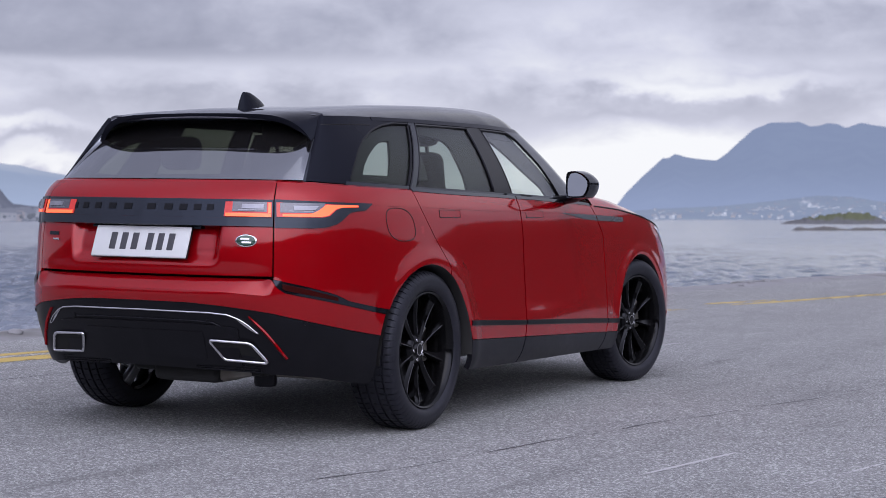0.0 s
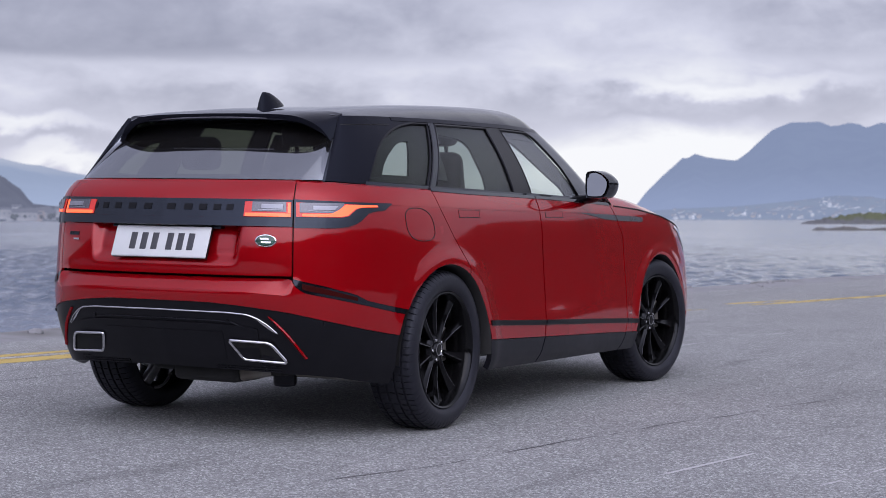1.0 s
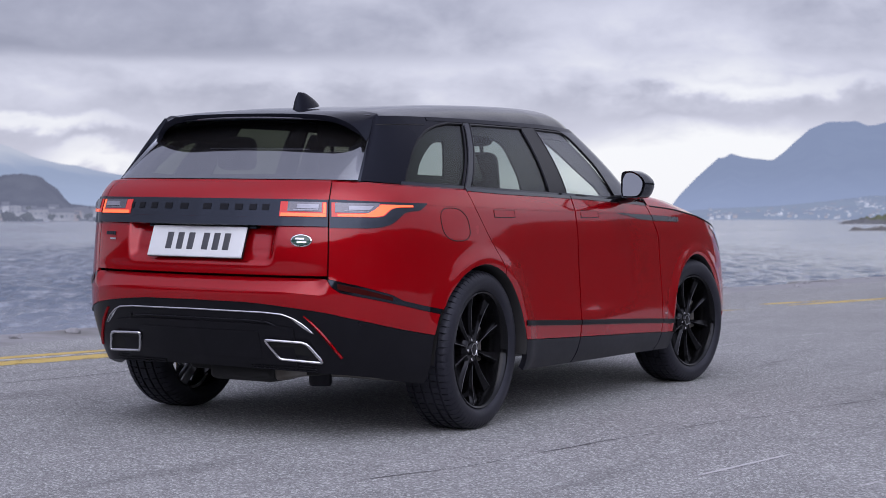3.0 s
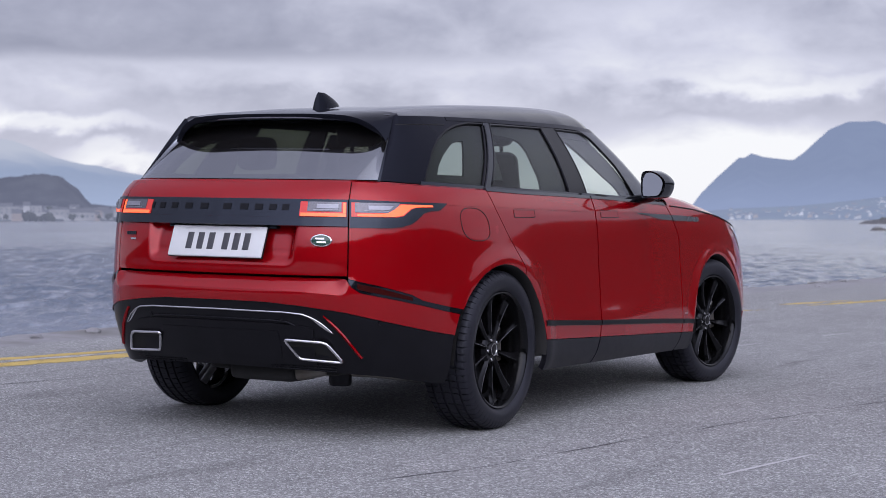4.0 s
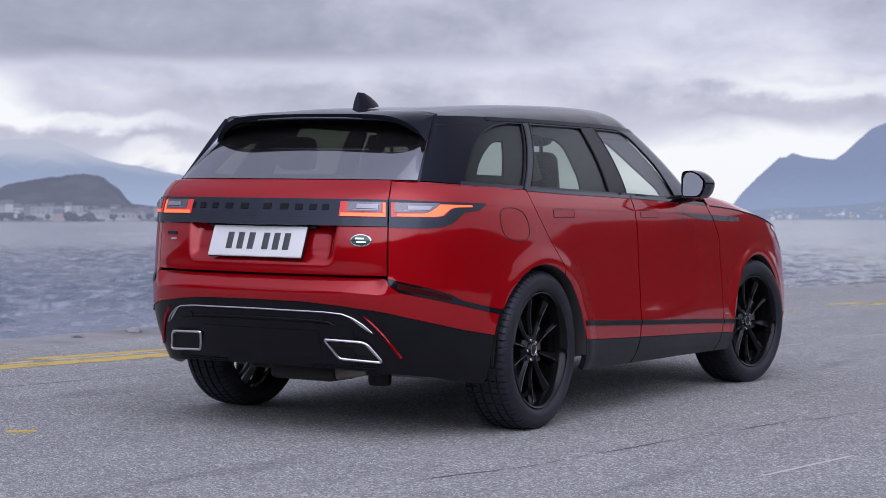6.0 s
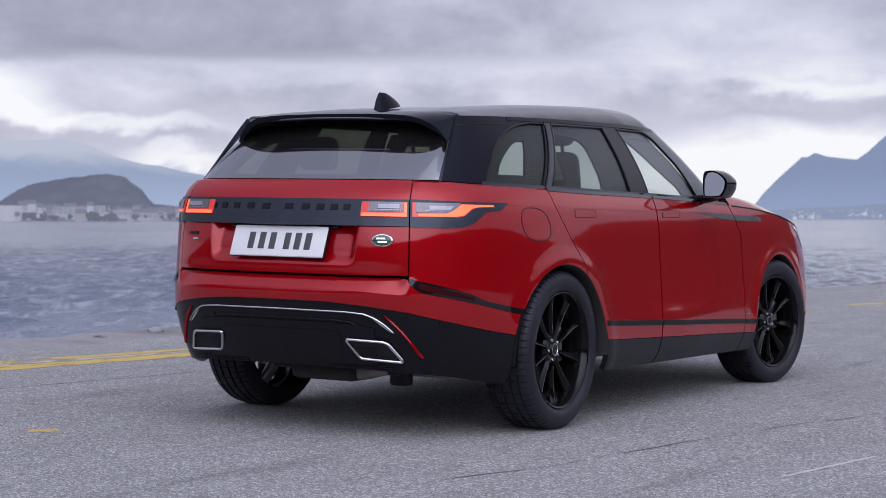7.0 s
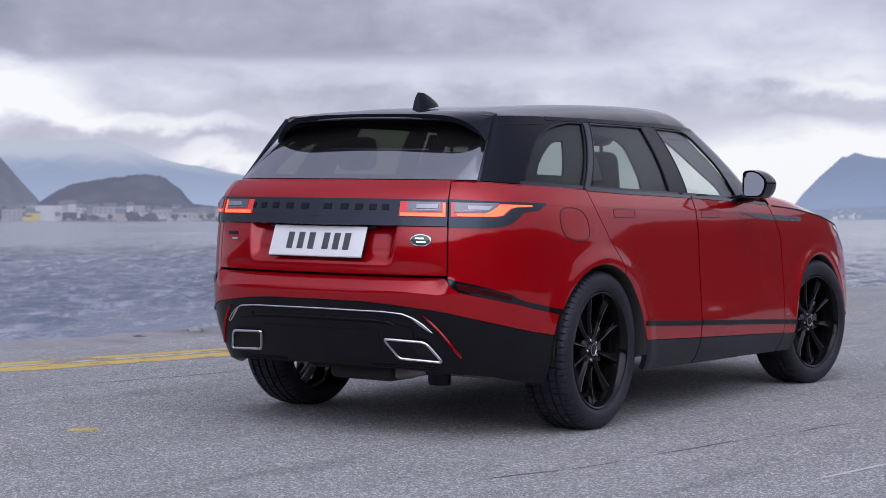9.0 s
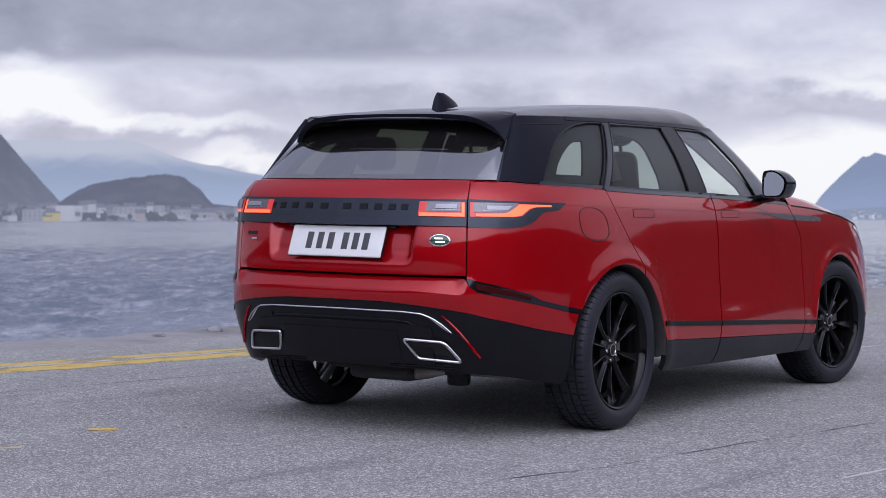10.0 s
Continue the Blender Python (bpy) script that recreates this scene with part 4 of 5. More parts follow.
STRIP_LO = lerp_line([(3.40, .735), (3.52, .705), (3.84, .680), (5.5, .638), (6.2, .618), (7.6, .570), (8.5, .545)])
STRIP_HI = lerp_line([(3.40, .738), (4.46, .710), (5.72, .668), (6.16, .640), (7.72, .588), (8.5, .560)])
BUMPER_TOP = lambda w: .738 if w < 3.36 else STRIP_LO(w) - .002
SILL_TOP = lerp_line([(9, .425), (10.16, .410), (13.8, .338), (15, .32)])
SILL_LOW = lerp_line([(9, .262), (10.16, .258), (13.8, .240), (15, .24)])
GATE = lerp_line([(.70, 3.37), (.98, 3.38), (1.09, 3.39), (1.14, 3.47), (1.2, 3.6)])      # tailgate's side gap, by height
GAP_REAR = lerp_line([(.3, 9.72), (.775, 9.72), (.85, 9.53), (.92, 9.34), (1.07, 8.97), (1.16, 8.88)])
GAP_MID = lerp_line([(.2, 11.30), (.40, 11.46), (.6, 11.52), (1.0, 11.52), (1.16, 11.50)])
GAP_FRONT = lerp_line([(.2, 13.30), (.40, 13.47), (.6, 13.49), (.91, 13.46), (1.05, 13.26), (1.16, 13.05)])
CREASE = lerp_line([(7.2, 1.079), (9.56, 1.070), (11.56, 1.052), (13.1, 1.040)])
G = .011  # half a gap, in plan places


def tail_skin(w, z):
    """The tailgate, with the hollow for the number plate."""
    p = body(w, z)
    deep = .034 * smooth(.795, .85, z) * (1 - smooth(.365, .415, abs(p[0]) - .07 * (z - .88)))
    deep += .018 * smooth(.86, .97, z) * (1 - smooth(.345, .41, abs(p[0])))
    return p + np.array((0, deep * (1 - smooth(.985, .999, z)), 0))


def bumper_skin(w, z):
    """The red bumper: upright below, and above a sharp crease a face turned to the sky."""
    v = abs(w)
    lo, hi = RED_EDGE(v), BUMPER_TOP(v)
    rise = min(max((z - lo) / max(hi - lo, .01) - .5, 0), .6) / .5
    return body(w, z) + np.array((0, .030 * rise * (1 - smooth(2.9, 3.45, v)), 0))


def build_body():
    # a black inner shell keeps the gaps dark
    for side in (1, -1):
        patch(body, spread(0, 21, 70), 14, 0, 21, lambda w: max(.40, arch(flank_y(w), -.02, .47), arch(flank_y(w), 2.85, .47)), lambda w: TOP(w) - .012, -.075, 0, side, mat=DARK, name="inner_shell")
    # tailgate: lower red skin, upper red skin
    gate = patch(tail_skin, [k / 150 for k in range(151)], 34, lambda z: -GATE(z), GATE, .752, TOP, 0, .016, mat=RED, name="tailgate", label="red tailgate with a hollow for the plate")
    # rear bumper, red, then its black lower half
    wr = lambda z: place(-.02 - math.sqrt(max(.44 ** 2 - max(z - .375, 0) ** 2, .01)))
    bumper = patch(bumper_skin, [k / 130 for k in range(131)], 12, lambda z: -wr(z), wr, lambda w: RED_EDGE(abs(w)), lambda w: BUMPER_TOP(abs(w)), .004, .02, mat=RED, name="rear_bumper", label="red rear bumper", angle=16)
    low = patch(body, [k / 130 for k in range(131)], 16, lambda z: -wr(z), wr, lambda w: VALANCE(abs(w)), lambda w: RED_EDGE(abs(w)) - .002, 0, .03, mat=SATIN, name="lower_bumper", label="satin black lower bumper")
    for side in (1, -1):
        # quarter panel, from the tailgate's gap round the corner to the door, over the wheel arch
        cols = spread(3.4, 9.9, 84, 7.9, 8.0)
        lo = lambda w: max(STRIP_HI(w) + .002 if w < 7.75 else 0, arch(flank_y(w), -.02), .40)
        quarter = patch(body, cols, 26, lambda z: GATE(z) + .05, lambda z: GAP_REAR(z) - G, lo, TOP, 0, .014, side, mat=RED, name="quarter_panel")
        patch(body, 26, 2, 7.22, lambda z: GAP_REAR(z) - G, lambda w: CREASE(w) - .006, lambda w: CREASE(w) + .002, .0022, .005, side, mat=RED, name="shoulder_crease", parent=quarter, angle=25)
        patch(body, 70, 2, 3.42, lambda z: place(-.02 - math.sqrt(max(.435 ** 2 - (z - .375) ** 2, .01))), STRIP_LO, STRIP_HI, .003, .012, side, mat=PIANO, name="bumper_strip", parent=bumper, label="gloss black strip")
        patch(body, 24, 2, 3.75, 5.75, lambda w: STRIP_LO(w) + .011, lambda w: STRIP_HI(w) - .009, .006, .006, side, mat=LENS_DARK, name="reflector", parent=bumper, label="dark red reflector")
        # doors
        for name, a, b, n_ in (("rear_door", GAP_REAR, GAP_MID, 34), ("front_door", GAP_MID, GAP_FRONT, 30)):
            lo = lambda w: max(SILL_TOP(w) + .003, arch(flank_y(w), -.02))
            door = patch(body, spread(0, 1, n_, .03, .09), 26, lambda z, a=a: a(z) + G, lambda z, b=b: b(z) - G, lo, TOP, 0, .014, side, mat=RED, name=name)
            w0 = 9.55 if name == "rear_door" else 11.63
            patch(body, 10, 3, w0, w0 + .56 * (1 if name == "rear_door" else .66), lambda w: 1.055 - .036, lambda w: 1.055, .0015, .003, side, mat=RED, name="flush_handle", parent=door, label="flush red handle")
            bm = bmesh.new()
            wa, wb = w0, w0 + .56 * (1 if name == "rear_door" else .66)
            line = [(wa, 1.019), (wb, 1.019), (wb, 1.055), (wa, 1.055)]
            pts = []
            for (a0, b0), (a1, b1) in zip(line, line[1:] + line[:1]):
                for k in range(8):
                    w, z = a0 + (a1 - a0) * k / 8, b0 + (b1 - b0) * k / 8
                    pts.append(Vector(body(side * w, z)) + outward(body, side * w, z, .004) * .0012)
            tube(bm, pts, .0014, 5, close=True)
            part("handle_gap", bm, DARK, door)
            patch(body, 30, 2, lambda z, a=a: max(a(z) + G, place(.40)), lambda z, b=b: b(z) - G, lambda w: lerp_line([(10.16, .482), (13.76, .392)])(w), lambda w: lerp_line([(10.16, .508), (13.76, .418)])(w),
                  .006, .008, side, mat=SATIN, name="side_strip", parent=door, label="black moulding strip")
            patch(body, 36, 2, lambda z, a=a: a(z) + G, lambda z, b=b: b(z) - G, lambda w: CREASE(w) - .006, lambda w: CREASE(w) + .002, .0022, .005, side, mat=RED, name="shoulder_crease", parent=door, angle=25)
            patch(body, 40, 1, lambda z, a=a: a(z) + G, lambda z, b=b: b(z) - G, lambda w: TOP(w) - .004, lambda w: TOP(w) + .012, .003, .02, side, mat=PIANO, name="waist_trim", parent=door)
        # front wing, nose and sill
        lo = lambda w: max(SILL_TOP(w) + .003 if w < 14 else .42, arch(flank_y(w), 2.85))
        wing = patch(body, spread(13.2, 16.6, 48, place(2.45), place(3.25)), 24, lambda z: GAP_FRONT(z) + G, 16.6, lo, TOP, 0, .014, side, mat=RED, name="front_wing")
        patch(body, 30, 14, 16.62, 21, .36, lambda w: TOP(w) - .002, 0, .014, side, mat=RED, name="front_bumper")
        patch(body, 18, 4, 15.7, 18.6, lambda w: TOP(w) - .03 - .09 * smooth(15.6, 17, w), lambda w: TOP(w) - .014, .006, .012, side, mat=HEADLAMP, name="headlamp", label="clear headlamp lens")
        for a, b in ((lambda z: place(.40), lambda z: GAP_MID(z) - G), (lambda z: GAP_MID(z) + G, lambda z: GAP_FRONT(z) - G), (lambda z: GAP_FRONT(z) + G, lambda z: place(2.395))):
            patch(body, 24, 6, a, b, SILL_LOW, SILL_TOP, .002, .03, side, mat=SILL, name="sill", label="dusty black plastic sill")
        patch(body, 8, 2, lambda z: GAP_FRONT(z) + G, place(2.41), lambda w: lerp_line([(10.16, .482), (13.76, .392)])(w), lambda w: lerp_line([(10.16, .508), (13.76, .418)])(w), .006, .008, side, mat=SATIN, name="side_strip", parent=wing)
        flat_label(wing, "wing_badge", CHROME, 13.52, 13.62, .452, .460, .003, side)
        # vent blade across the front door and wing
        hi = lerp_line([(12.42, 1.046), (14.2, 1.022)])
        lo = lerp_line([(12.42, 1.043), (12.7, 1.028), (12.95, 1.010), (13.3, 1.002), (13.7, .998), (14.1, .995), (14.2, 1.000)])
        patch(body, 16, 2, 12.42, lambda z: GAP_FRONT(z) - G, lo, hi, .003, .006, side, mat=VENT, name="vent_blade", parent=door, label="dark vent blade")
        patch(body, 14, 2, lambda z: GAP_FRONT(z) + G, 14.18, lo, hi, .003, .006, side, mat=VENT, name="vent_blade", parent=wing, label="dark vent blade")
        # shoulder between the skin and the side glass, and the bonnet
        bm = bmesh.new()
        rows = []
        for k in range(141):
            w = 3.2 + (13.05 - 3.2) * k / 140
            a, b = Vector(body(side * w, TOP(w) - .004)), Vector(cabin(side * w, 0))
            rows.append([a, a.lerp(b, .5) + Vector((0, 0, .004)), b - Vector((0, 0, .012))])
        sheet(bm, rows)
        bmesh.ops.recalc_face_normals(bm, faces=bm.faces)
        part("shoulder", bm, RED, suv)
        # wheel-arch lips and liners
        for c, rr in ((-.02, .42), (2.85, .42)):
            bm = bmesh.new()
            pts = []
            for k in range(41):
                t = math.pi * (-.03 + 1.06 * k / 40)
                y, z = c + rr * math.cos(t), .375 + rr * math.sin(t)
                pts.append((y, z))
            rows = []
            for y, z in pts:
                w = place(y)
                x = body(side * w, z)[0]
                rows.append([(x - side * .001, y, z), (x - side * .012, c + (y - c) * .985, .375 + (z - .375) * .985), (x - side * .10, c + (y - c) * 1.0, .375 + (z - .375) * 1.0), (side * .56, c + (y - c) * 1.02, .375 + (z - .375) * 1.02)])
            sheet(bm, rows)
            k = [bm.verts.new((side * .56, y, z)) for y, z in pts]
            bm.faces.new(k)
            bmesh.ops.recalc_face_normals(bm, faces=bm.faces)
            part("arch_liner", bm, DARK, suv)
    # deck below the rear window
    bm = bmesh.new()
    rows = []
    for k in range(81):
        w = -3.6 + 7.2 * k / 80
        a, b = Vector(body(w, TOP(abs(w)) - .004)), Vector(cabin(w, 0))
        rows.append([a, a.lerp(b, .5) + Vector((0, 0, .006)), b - Vector((0, 0, .012))])
    sheet(bm, rows)
    bmesh.ops.recalc_face_normals(bm, faces=bm.faces)
    part("tailgate_ledge", bm, RED, gate)
    # bonnet
    bm = bmesh.new()
    rows = []
    for k in range(61):
        w = 13.25 + (21 - 13.25) * k / 60
        a, b = Vector(body(w, TOP(w))), Vector(cabin(w, 0))
        rows.append([a.lerp(b, t) + Vector((0, 0, .05 * math.sin(math.pi * min(t * .9, 1)))) for t in (0, .08, .2, .4, .6, .8, 1)])
    sheet(bm, rows)
    sheet(bm, [[(-p[0], p[1], p[2]) for p in r] for r in rows])
    bmesh.ops.remove_doubles(bm, verts=bm.verts, dist=.001)
    bmesh.ops.recalc_face_normals(bm, faces=bm.faces)
    part("bonnet", bm, RED, suv)
    for side in (1, -1):
        bm = bmesh.new()
        tube(bm, [Vector(body(side * (13.3 + 3.3 * k / 40), TOP(13.3 + 3.3 * k / 40) - .002)) + Vector((side * .001, 0, .001)) for k in range(41)], .004, 6)
        part("bonnet_gap", bm, DARK, suv)
    # fuel flap
    bm = bmesh.new()
    pts = []
    for k in range(36):
        t = 2 * math.pi * k / 36
        c, s = math.cos(t), math.sin(t)
        w, z = 8.21 + .50 * math.copysign(abs(c) ** .75, c) + .10 * s * -1, .985 + .077 * math.copysign(abs(s) ** .75, s)
        pts.append(Vector(body(w, z)) + outward(body, w, z, .004) * .0008)
    tube(bm, pts, .0020, 5, close=True)
    part("fuel_flap", bm, DARK, suv, "round fuel flap seam")
    return gate, bumper, low


def flat_label(parent, name, mat, w0, w1, z0, z1, off, side=1, rim=.004, surf=body, label="", n_=4):
    return patch(surf, n_, 2, w0, w1, z0, z1, off, rim, side, mat=mat, name=name, parent=parent, label=label)


def build_tail(gate, bumper, low):
    # black bar between the lamps
    bar = patch(body, 90, 4, lambda z: -GATE(z), GATE, 1.008, lambda w: 1.090 if abs(w) < 9 else 1, .006, .014, mat=PIANO, name="tail_bar", parent=gate, label="gloss black bar between the lamps")
    patch(body, 90, 3, lambda z: -GATE(z), GATE, .970, 1.006, .012, .02, mat=PIANO, name="lower_blade", parent=gate, label="gloss black blade under the bar")
    # raised lettering, as plain blocks
    for w0 in (-1.96, -1.59, -1.21, -.83, -.47, .05, .41, .73, 1.06, 1.37):
        flat_label(bar, "letter_block", ALLOY, w0 + .02, w0 + .185, 1.039, 1.065, .009, label="dark raised block")
    for side in (1, -1):
        # lamp on the tailgate: lit frame round a smoked lens
        a, b = 1.86, 3.33
        patch(body, 20, 4, a, b, 1.012, 1.078, .010, .01, side, mat=LENS_RED, name="tail_lamp", parent=gate, label="lit red tail lamp")
        patch(body, 20, 2, a + .04, b - .02, 1.013, 1.027, .013, .006, side, mat=LIGHT_BAR, name="lamp_bar", parent=gate)
        patch(body, 4, 3, b - .12, b - .02, 1.029, 1.074, .013, .006, side, mat=LIGHT_BAR, name="lamp_bar", parent=gate)
        patch(body, 14, 3, a + .22, b - .18, 1.034, 1.077, .014, .006, side, mat=LENS_CLEAR, name="lamp_lens", parent=gate)
        patch(body, 10, 2, a + .50, b - .28, 1.046, 1.066, .018, .004, side, mat=INSERT, name="lamp_insert", parent=gate)
        patch(body, 10, 1, a + .40, b - .30, 1.0395, 1.0425, .0165, .003, side, mat=INSERT, name="lamp_insert", parent=gate)
        # lamp on the quarter panel with its long point
        lo = lerp_line([(3.44, .966), (4.86, .966), (5.4, .972), (5.75, .985), (5.96, 1.000), (6.28, 1.034), (6.5, 1.042), (6.92, 1.048), (7.18, 1.074)])
        hi = lerp_line([(3.44, 1.092), (5.56, 1.084), (7.22, 1.080)])
        house_ = patch(body, 70, 5, 3.44, 7.2, lo, hi, .006, .012, side, mat=PIANO, name="lamp_housing", label="gloss black lamp housing")
        lo2 = lerp_line([(3.50, 1.014), (5.2, 1.014), (5.45, 1.020), (5.78, 1.050), (6.0, 1.058), (6.66, 1.060)])
        hi2 = lerp_line([(3.50, 1.078), (5.5, 1.072), (6.66, 1.069)])
        patch(body, 40, 4, 3.52, 6.64, lo2, hi2, .010, .006, side, mat=LENS_RED, name="tail_lamp", parent=house_, label="lit red tail lamp")
        lo3 = lerp_line([(3.75, 1.017), (4.0, 1.016), (5.1, 1.016), (5.40, 1.022), (5.74, 1.052), (6.0, 1.059), (6.6, 1.061)])
        hi3 = lerp_line([(3.75, 1.027), (4.75, 1.029), (5.15, 1.052), (5.35, 1.070), (6.6, 1.068)])
        patch(body, 50, 3, 3.75, 6.60, lo3, hi3, .013, .006, side, mat=LIGHT_BAR, name="lamp_bar", parent=house_)
        patch(body, 20, 3, 3.66, lerp_line([(1.03, 4.82), (1.05, 5.14), (1.07, 5.32)]), 1.032, 1.076, .014, .006, side, mat=LENS_CLEAR, name="lamp_lens", parent=house_)
        patch(body, 12, 2, 4.15, lerp_line([(1.04, 4.85), (1.06, 5.05)]), 1.044, 1.062, .018, .004, side, mat=INSERT, name="lamp_insert", parent=house_)
        patch(body, 12, 1, 4.0, lerp_line([(1.03, 4.75), (1.05, 5.0)]), 1.0375, 1.0405, .0165, .003, side, mat=INSERT, name="lamp_insert", parent=house_)
        # exhaust finisher: a slanted chrome frame round a dark mouth
        corners = [(.360, .459), (.528, .453), (.545, .447), (.555, .437), (.594, .373), (.596, .367), (.588, .362), (.408, .370), (.396, .374), (.388, .384), (.354, .449), (.354, .456)]
        n_ = 4
        ring = []
        for (x0, z0), (x1, z1) in zip(corners, corners[1:] + corners[:1]):
            for k in range(n_):
                x, z = x0 + (x1 - x0) * k / n_, z0 + (z1 - z0) * k / n_
                ring.append((x, z))
        rear_y = lambda x, z: body(float(np.interp(x, [spline(PLAN, q * .05)[0] for q in range(120)], [q * .05 for q in range(120)])), z)[1]
        tip_y = lambda x, z: min(-.977 + .164 * (x - .355) - .628 * (z - .458), rear_y(x, z) + .003)
        bm = bmesh.new()
        tube(bm, [(side * x, tip_y(x, z) - .004, z) for x, z in ring], .0072, 8, close=True)
        tip = part("exhaust_finisher", bm, CHROME, low, "satin chrome exhaust finisher")
        # a shallow cap whose black colour stands for the hollow's shade
        bm = bmesh.new()
        rows = [[(side * (.475 + (x - .475) * q), tip_y(x, z) - .002 + dd, .411 + (z - .411) * q) for x, z in ring] for q, dd in ((1.02, .02), (1, 0), (.97, .004))]
        vs = sheet(bm, rows, close=True)
        bm.faces.new(vs[-1])
        bmesh.ops.recalc_face_normals(bm, faces=bm.faces)
        part("exhaust_mouth", bm, SHADE_BLACK, tip)
        # red blade beside the diffuser
        bm = bmesh.new()
        pts = [body(side * (2.62 + (4.06 - 2.62) * t), .572 - .190 * t) for t in (k / 14 for k in range(15))]
        rows = []
        for k, p in enumerate(pts):
            w = .0066 * min(1, .5 + k * .2)
            n_v = Vector((side * .3, -.95, .05)).normalized()
            q = Vector(p) + n_v * .006
            e = Vector((side * .8, .15, .45)).normalized()
            rows.append([q - e * w - n_v * .02, q - e * w, q + n_v * .006, q + e * w, q + e * w - n_v * .02])
        sheet(bm, rows)
        bmesh.ops.recalc_face_normals(bm, faces=bm.faces)
        part("red_blade", bm, RED, low, "slim red blade")
    # silver line over the diffuser
    bm = bmesh.new()
    prof = lerp_line([(0, .588), (1.54, .585), (2.04, .578), (2.34, .560), (2.6, .535), (2.90, .498)])
    pts = []
    for k in range(81):
        w = -2.9 + 5.8 * k / 80
        z = prof(abs(w))
        pts.append(Vector(body(w, z)) + Vector((0, -.008, 0)))
    tube(bm, pts, .0036, 6)
    part("silver_line", bm, CHROME, low, "thin bright line over the diffuser")
    for side in (1, -1):
        patch(body, 8, 1, 2.22, 2.92, lambda w: prof(w) - .003 - .013 * math.sin(math.pi * min(max((w - 2.22) / .7, 0), 1)), lambda w: prof(w), .004, .004, side, mat=CHROME, name="line_tip", parent=low, label="bright tip of the line")
    # diffuser: a sunk panel with fins and a second ridge
    patch(body, 50, 8, -2.3, 2.3, .345, lambda w: .535 - .02 * (abs(w) / 2.3) ** 4, .006, .012, mat=SATIN, name="diffuser_panel", parent=low)
    patch(body, 40, 4, -1.35, 1.35, .375, .50, .0085, .004, mat=SATIN, name="tow_cover", parent=low)
    for side in (1, -1):
        bm = bmesh.new()
        ridge_line = [(0, .548), (1.2, .546), (1.62, .540), (1.80, .525), (1.92, .500), (2.05, .485), (2.2, .480)]
        tube(bm, [Vector(body(side * w, lerp_line(ridge_line)(w))) + Vector((0, -.0035, 0)) for w in (k * .05 for k in range(45))], .0034, 6)
        part("diffuser_ridge", bm, SATIN, low)
        for z0 in (.352, .340, .328):
            bm = bmesh.new()
            tube(bm, [Vector(body(side * w, max(z0 - .004 * w, VALANCE(w) + .004))) + Vector((0, -.003, 0)) for w in (1.0 + k * .08 for k in range(26))], .003, 6)
            part("valance_rib", bm, SATIN, low)
    for c in (-1.72, 1.5, 4.6, -4.6):
        p, n_v = Vector(body(c, .545)), outward(body, c, .545, .004)
        bm = bmesh.new()
        bmesh.ops.create_cone(bm, cap_ends=True, segments=18, radius1=.011, radius2=.009, depth=.010, matrix=Matrix.Translation(p + n_v * .001) @ n_v.to_track_quat("Z", "Y").to_matrix().to_4x4())
        part("parking_sensor", bm, SATIN, low)
    # number plate with plain bars
    plate = new("number_plate")
    plate.parent = gate
    tilt = math.degrees(math.atan2(.051, .140))
    plate.matrix_local = pose(0, -1.020, .893, -tilt, 0, 0)
    bm = bmesh.new()
    box(bm, -.262, .262, -.006, .004, -.0745, .0745, .006)
    part("plate_face", bm, PLATE, plate, "white plate")
    bm = bmesh.new()
    box(bm, -.262, .262, .004, .012, -.0745, .0745)
    part("plate_back", bm, SATIN, plate)
    for k, x in enumerate((-.150, -.090, -.030, .052, .110, .168)):
        bm = bmesh.new()
        box(bm, x - .017, x + .017, -.0085, -.005, -.040, .040, .002)
        part("plate_bar", bm, INK, plate)
    bm = bmesh.new()
    box(bm, -.30, .30, -.985, -.94, .955, .972, .004)
    part("plate_light", bm, PIANO, gate)
    # oval badge and two small plain marks
    for rx, rz, off, mat, name in ((.049, .029, .004, CHROME, "badge_rim"), (.043, .024, .0065, GREEN, "badge_face")):
        bm = bmesh.new()
        base = Vector(body(2.52, .908))
        n_v = outward(body, 2.52, .908, .004)
        e = Vector((n_v.y, -n_v.x, 0)).normalized()
        e = e if e.x > 0 else -e
        u = Vector((0, 0, 1)) - n_v * n_v.z
        rows = [[base + n_v * o + e * rx * q * math.cos(t) + u * rz * q * math.sin(t) for t in (2 * math.pi * k / 32 for k in range(32))] for o, q in ((-.004, 1), (off, 1), (off + .002, .94), (off + .003, .02))]
        vs = sheet(bm, rows, close=True)
        bmesh.ops.recalc_face_normals(bm, faces=bm.faces)
        part(name, bm, mat, gate, "oval badge")
        if name == "badge_face":
            for du, dz_, l in ((-.005, .008, .020), (.003, -.008, .022)):
                bm = bmesh.new()
                c = base + n_v * .0095 + e * du + u * dz_
                rows = [[c - e * l - u * .004, c + e * l - u * .004], [c - e * l + u * .004, c + e * l + u * .004]]
                sheet(bm, rows)
                part("badge_bar", bm, CHROME, gate)
    for k in range(5):
        flat_label(gate, "name_block", PIANO, 2.36 + k * .105, 2.36 + k * .105 + .07, .912, .928, .004, -1)
    flat_label(gate, "trim_block", CHROME, 2.32, 2.60, .890, .898, .004, -1)


def roof_z(x, y):
    hw = np.interp(y, [p[1] for p in GUTTER[5:]], [p[0] for p in GUTTER[5:]])
    zg = np.interp(y, [p[1] for p in GUTTER[5:]], GUTTER_Z[5:])
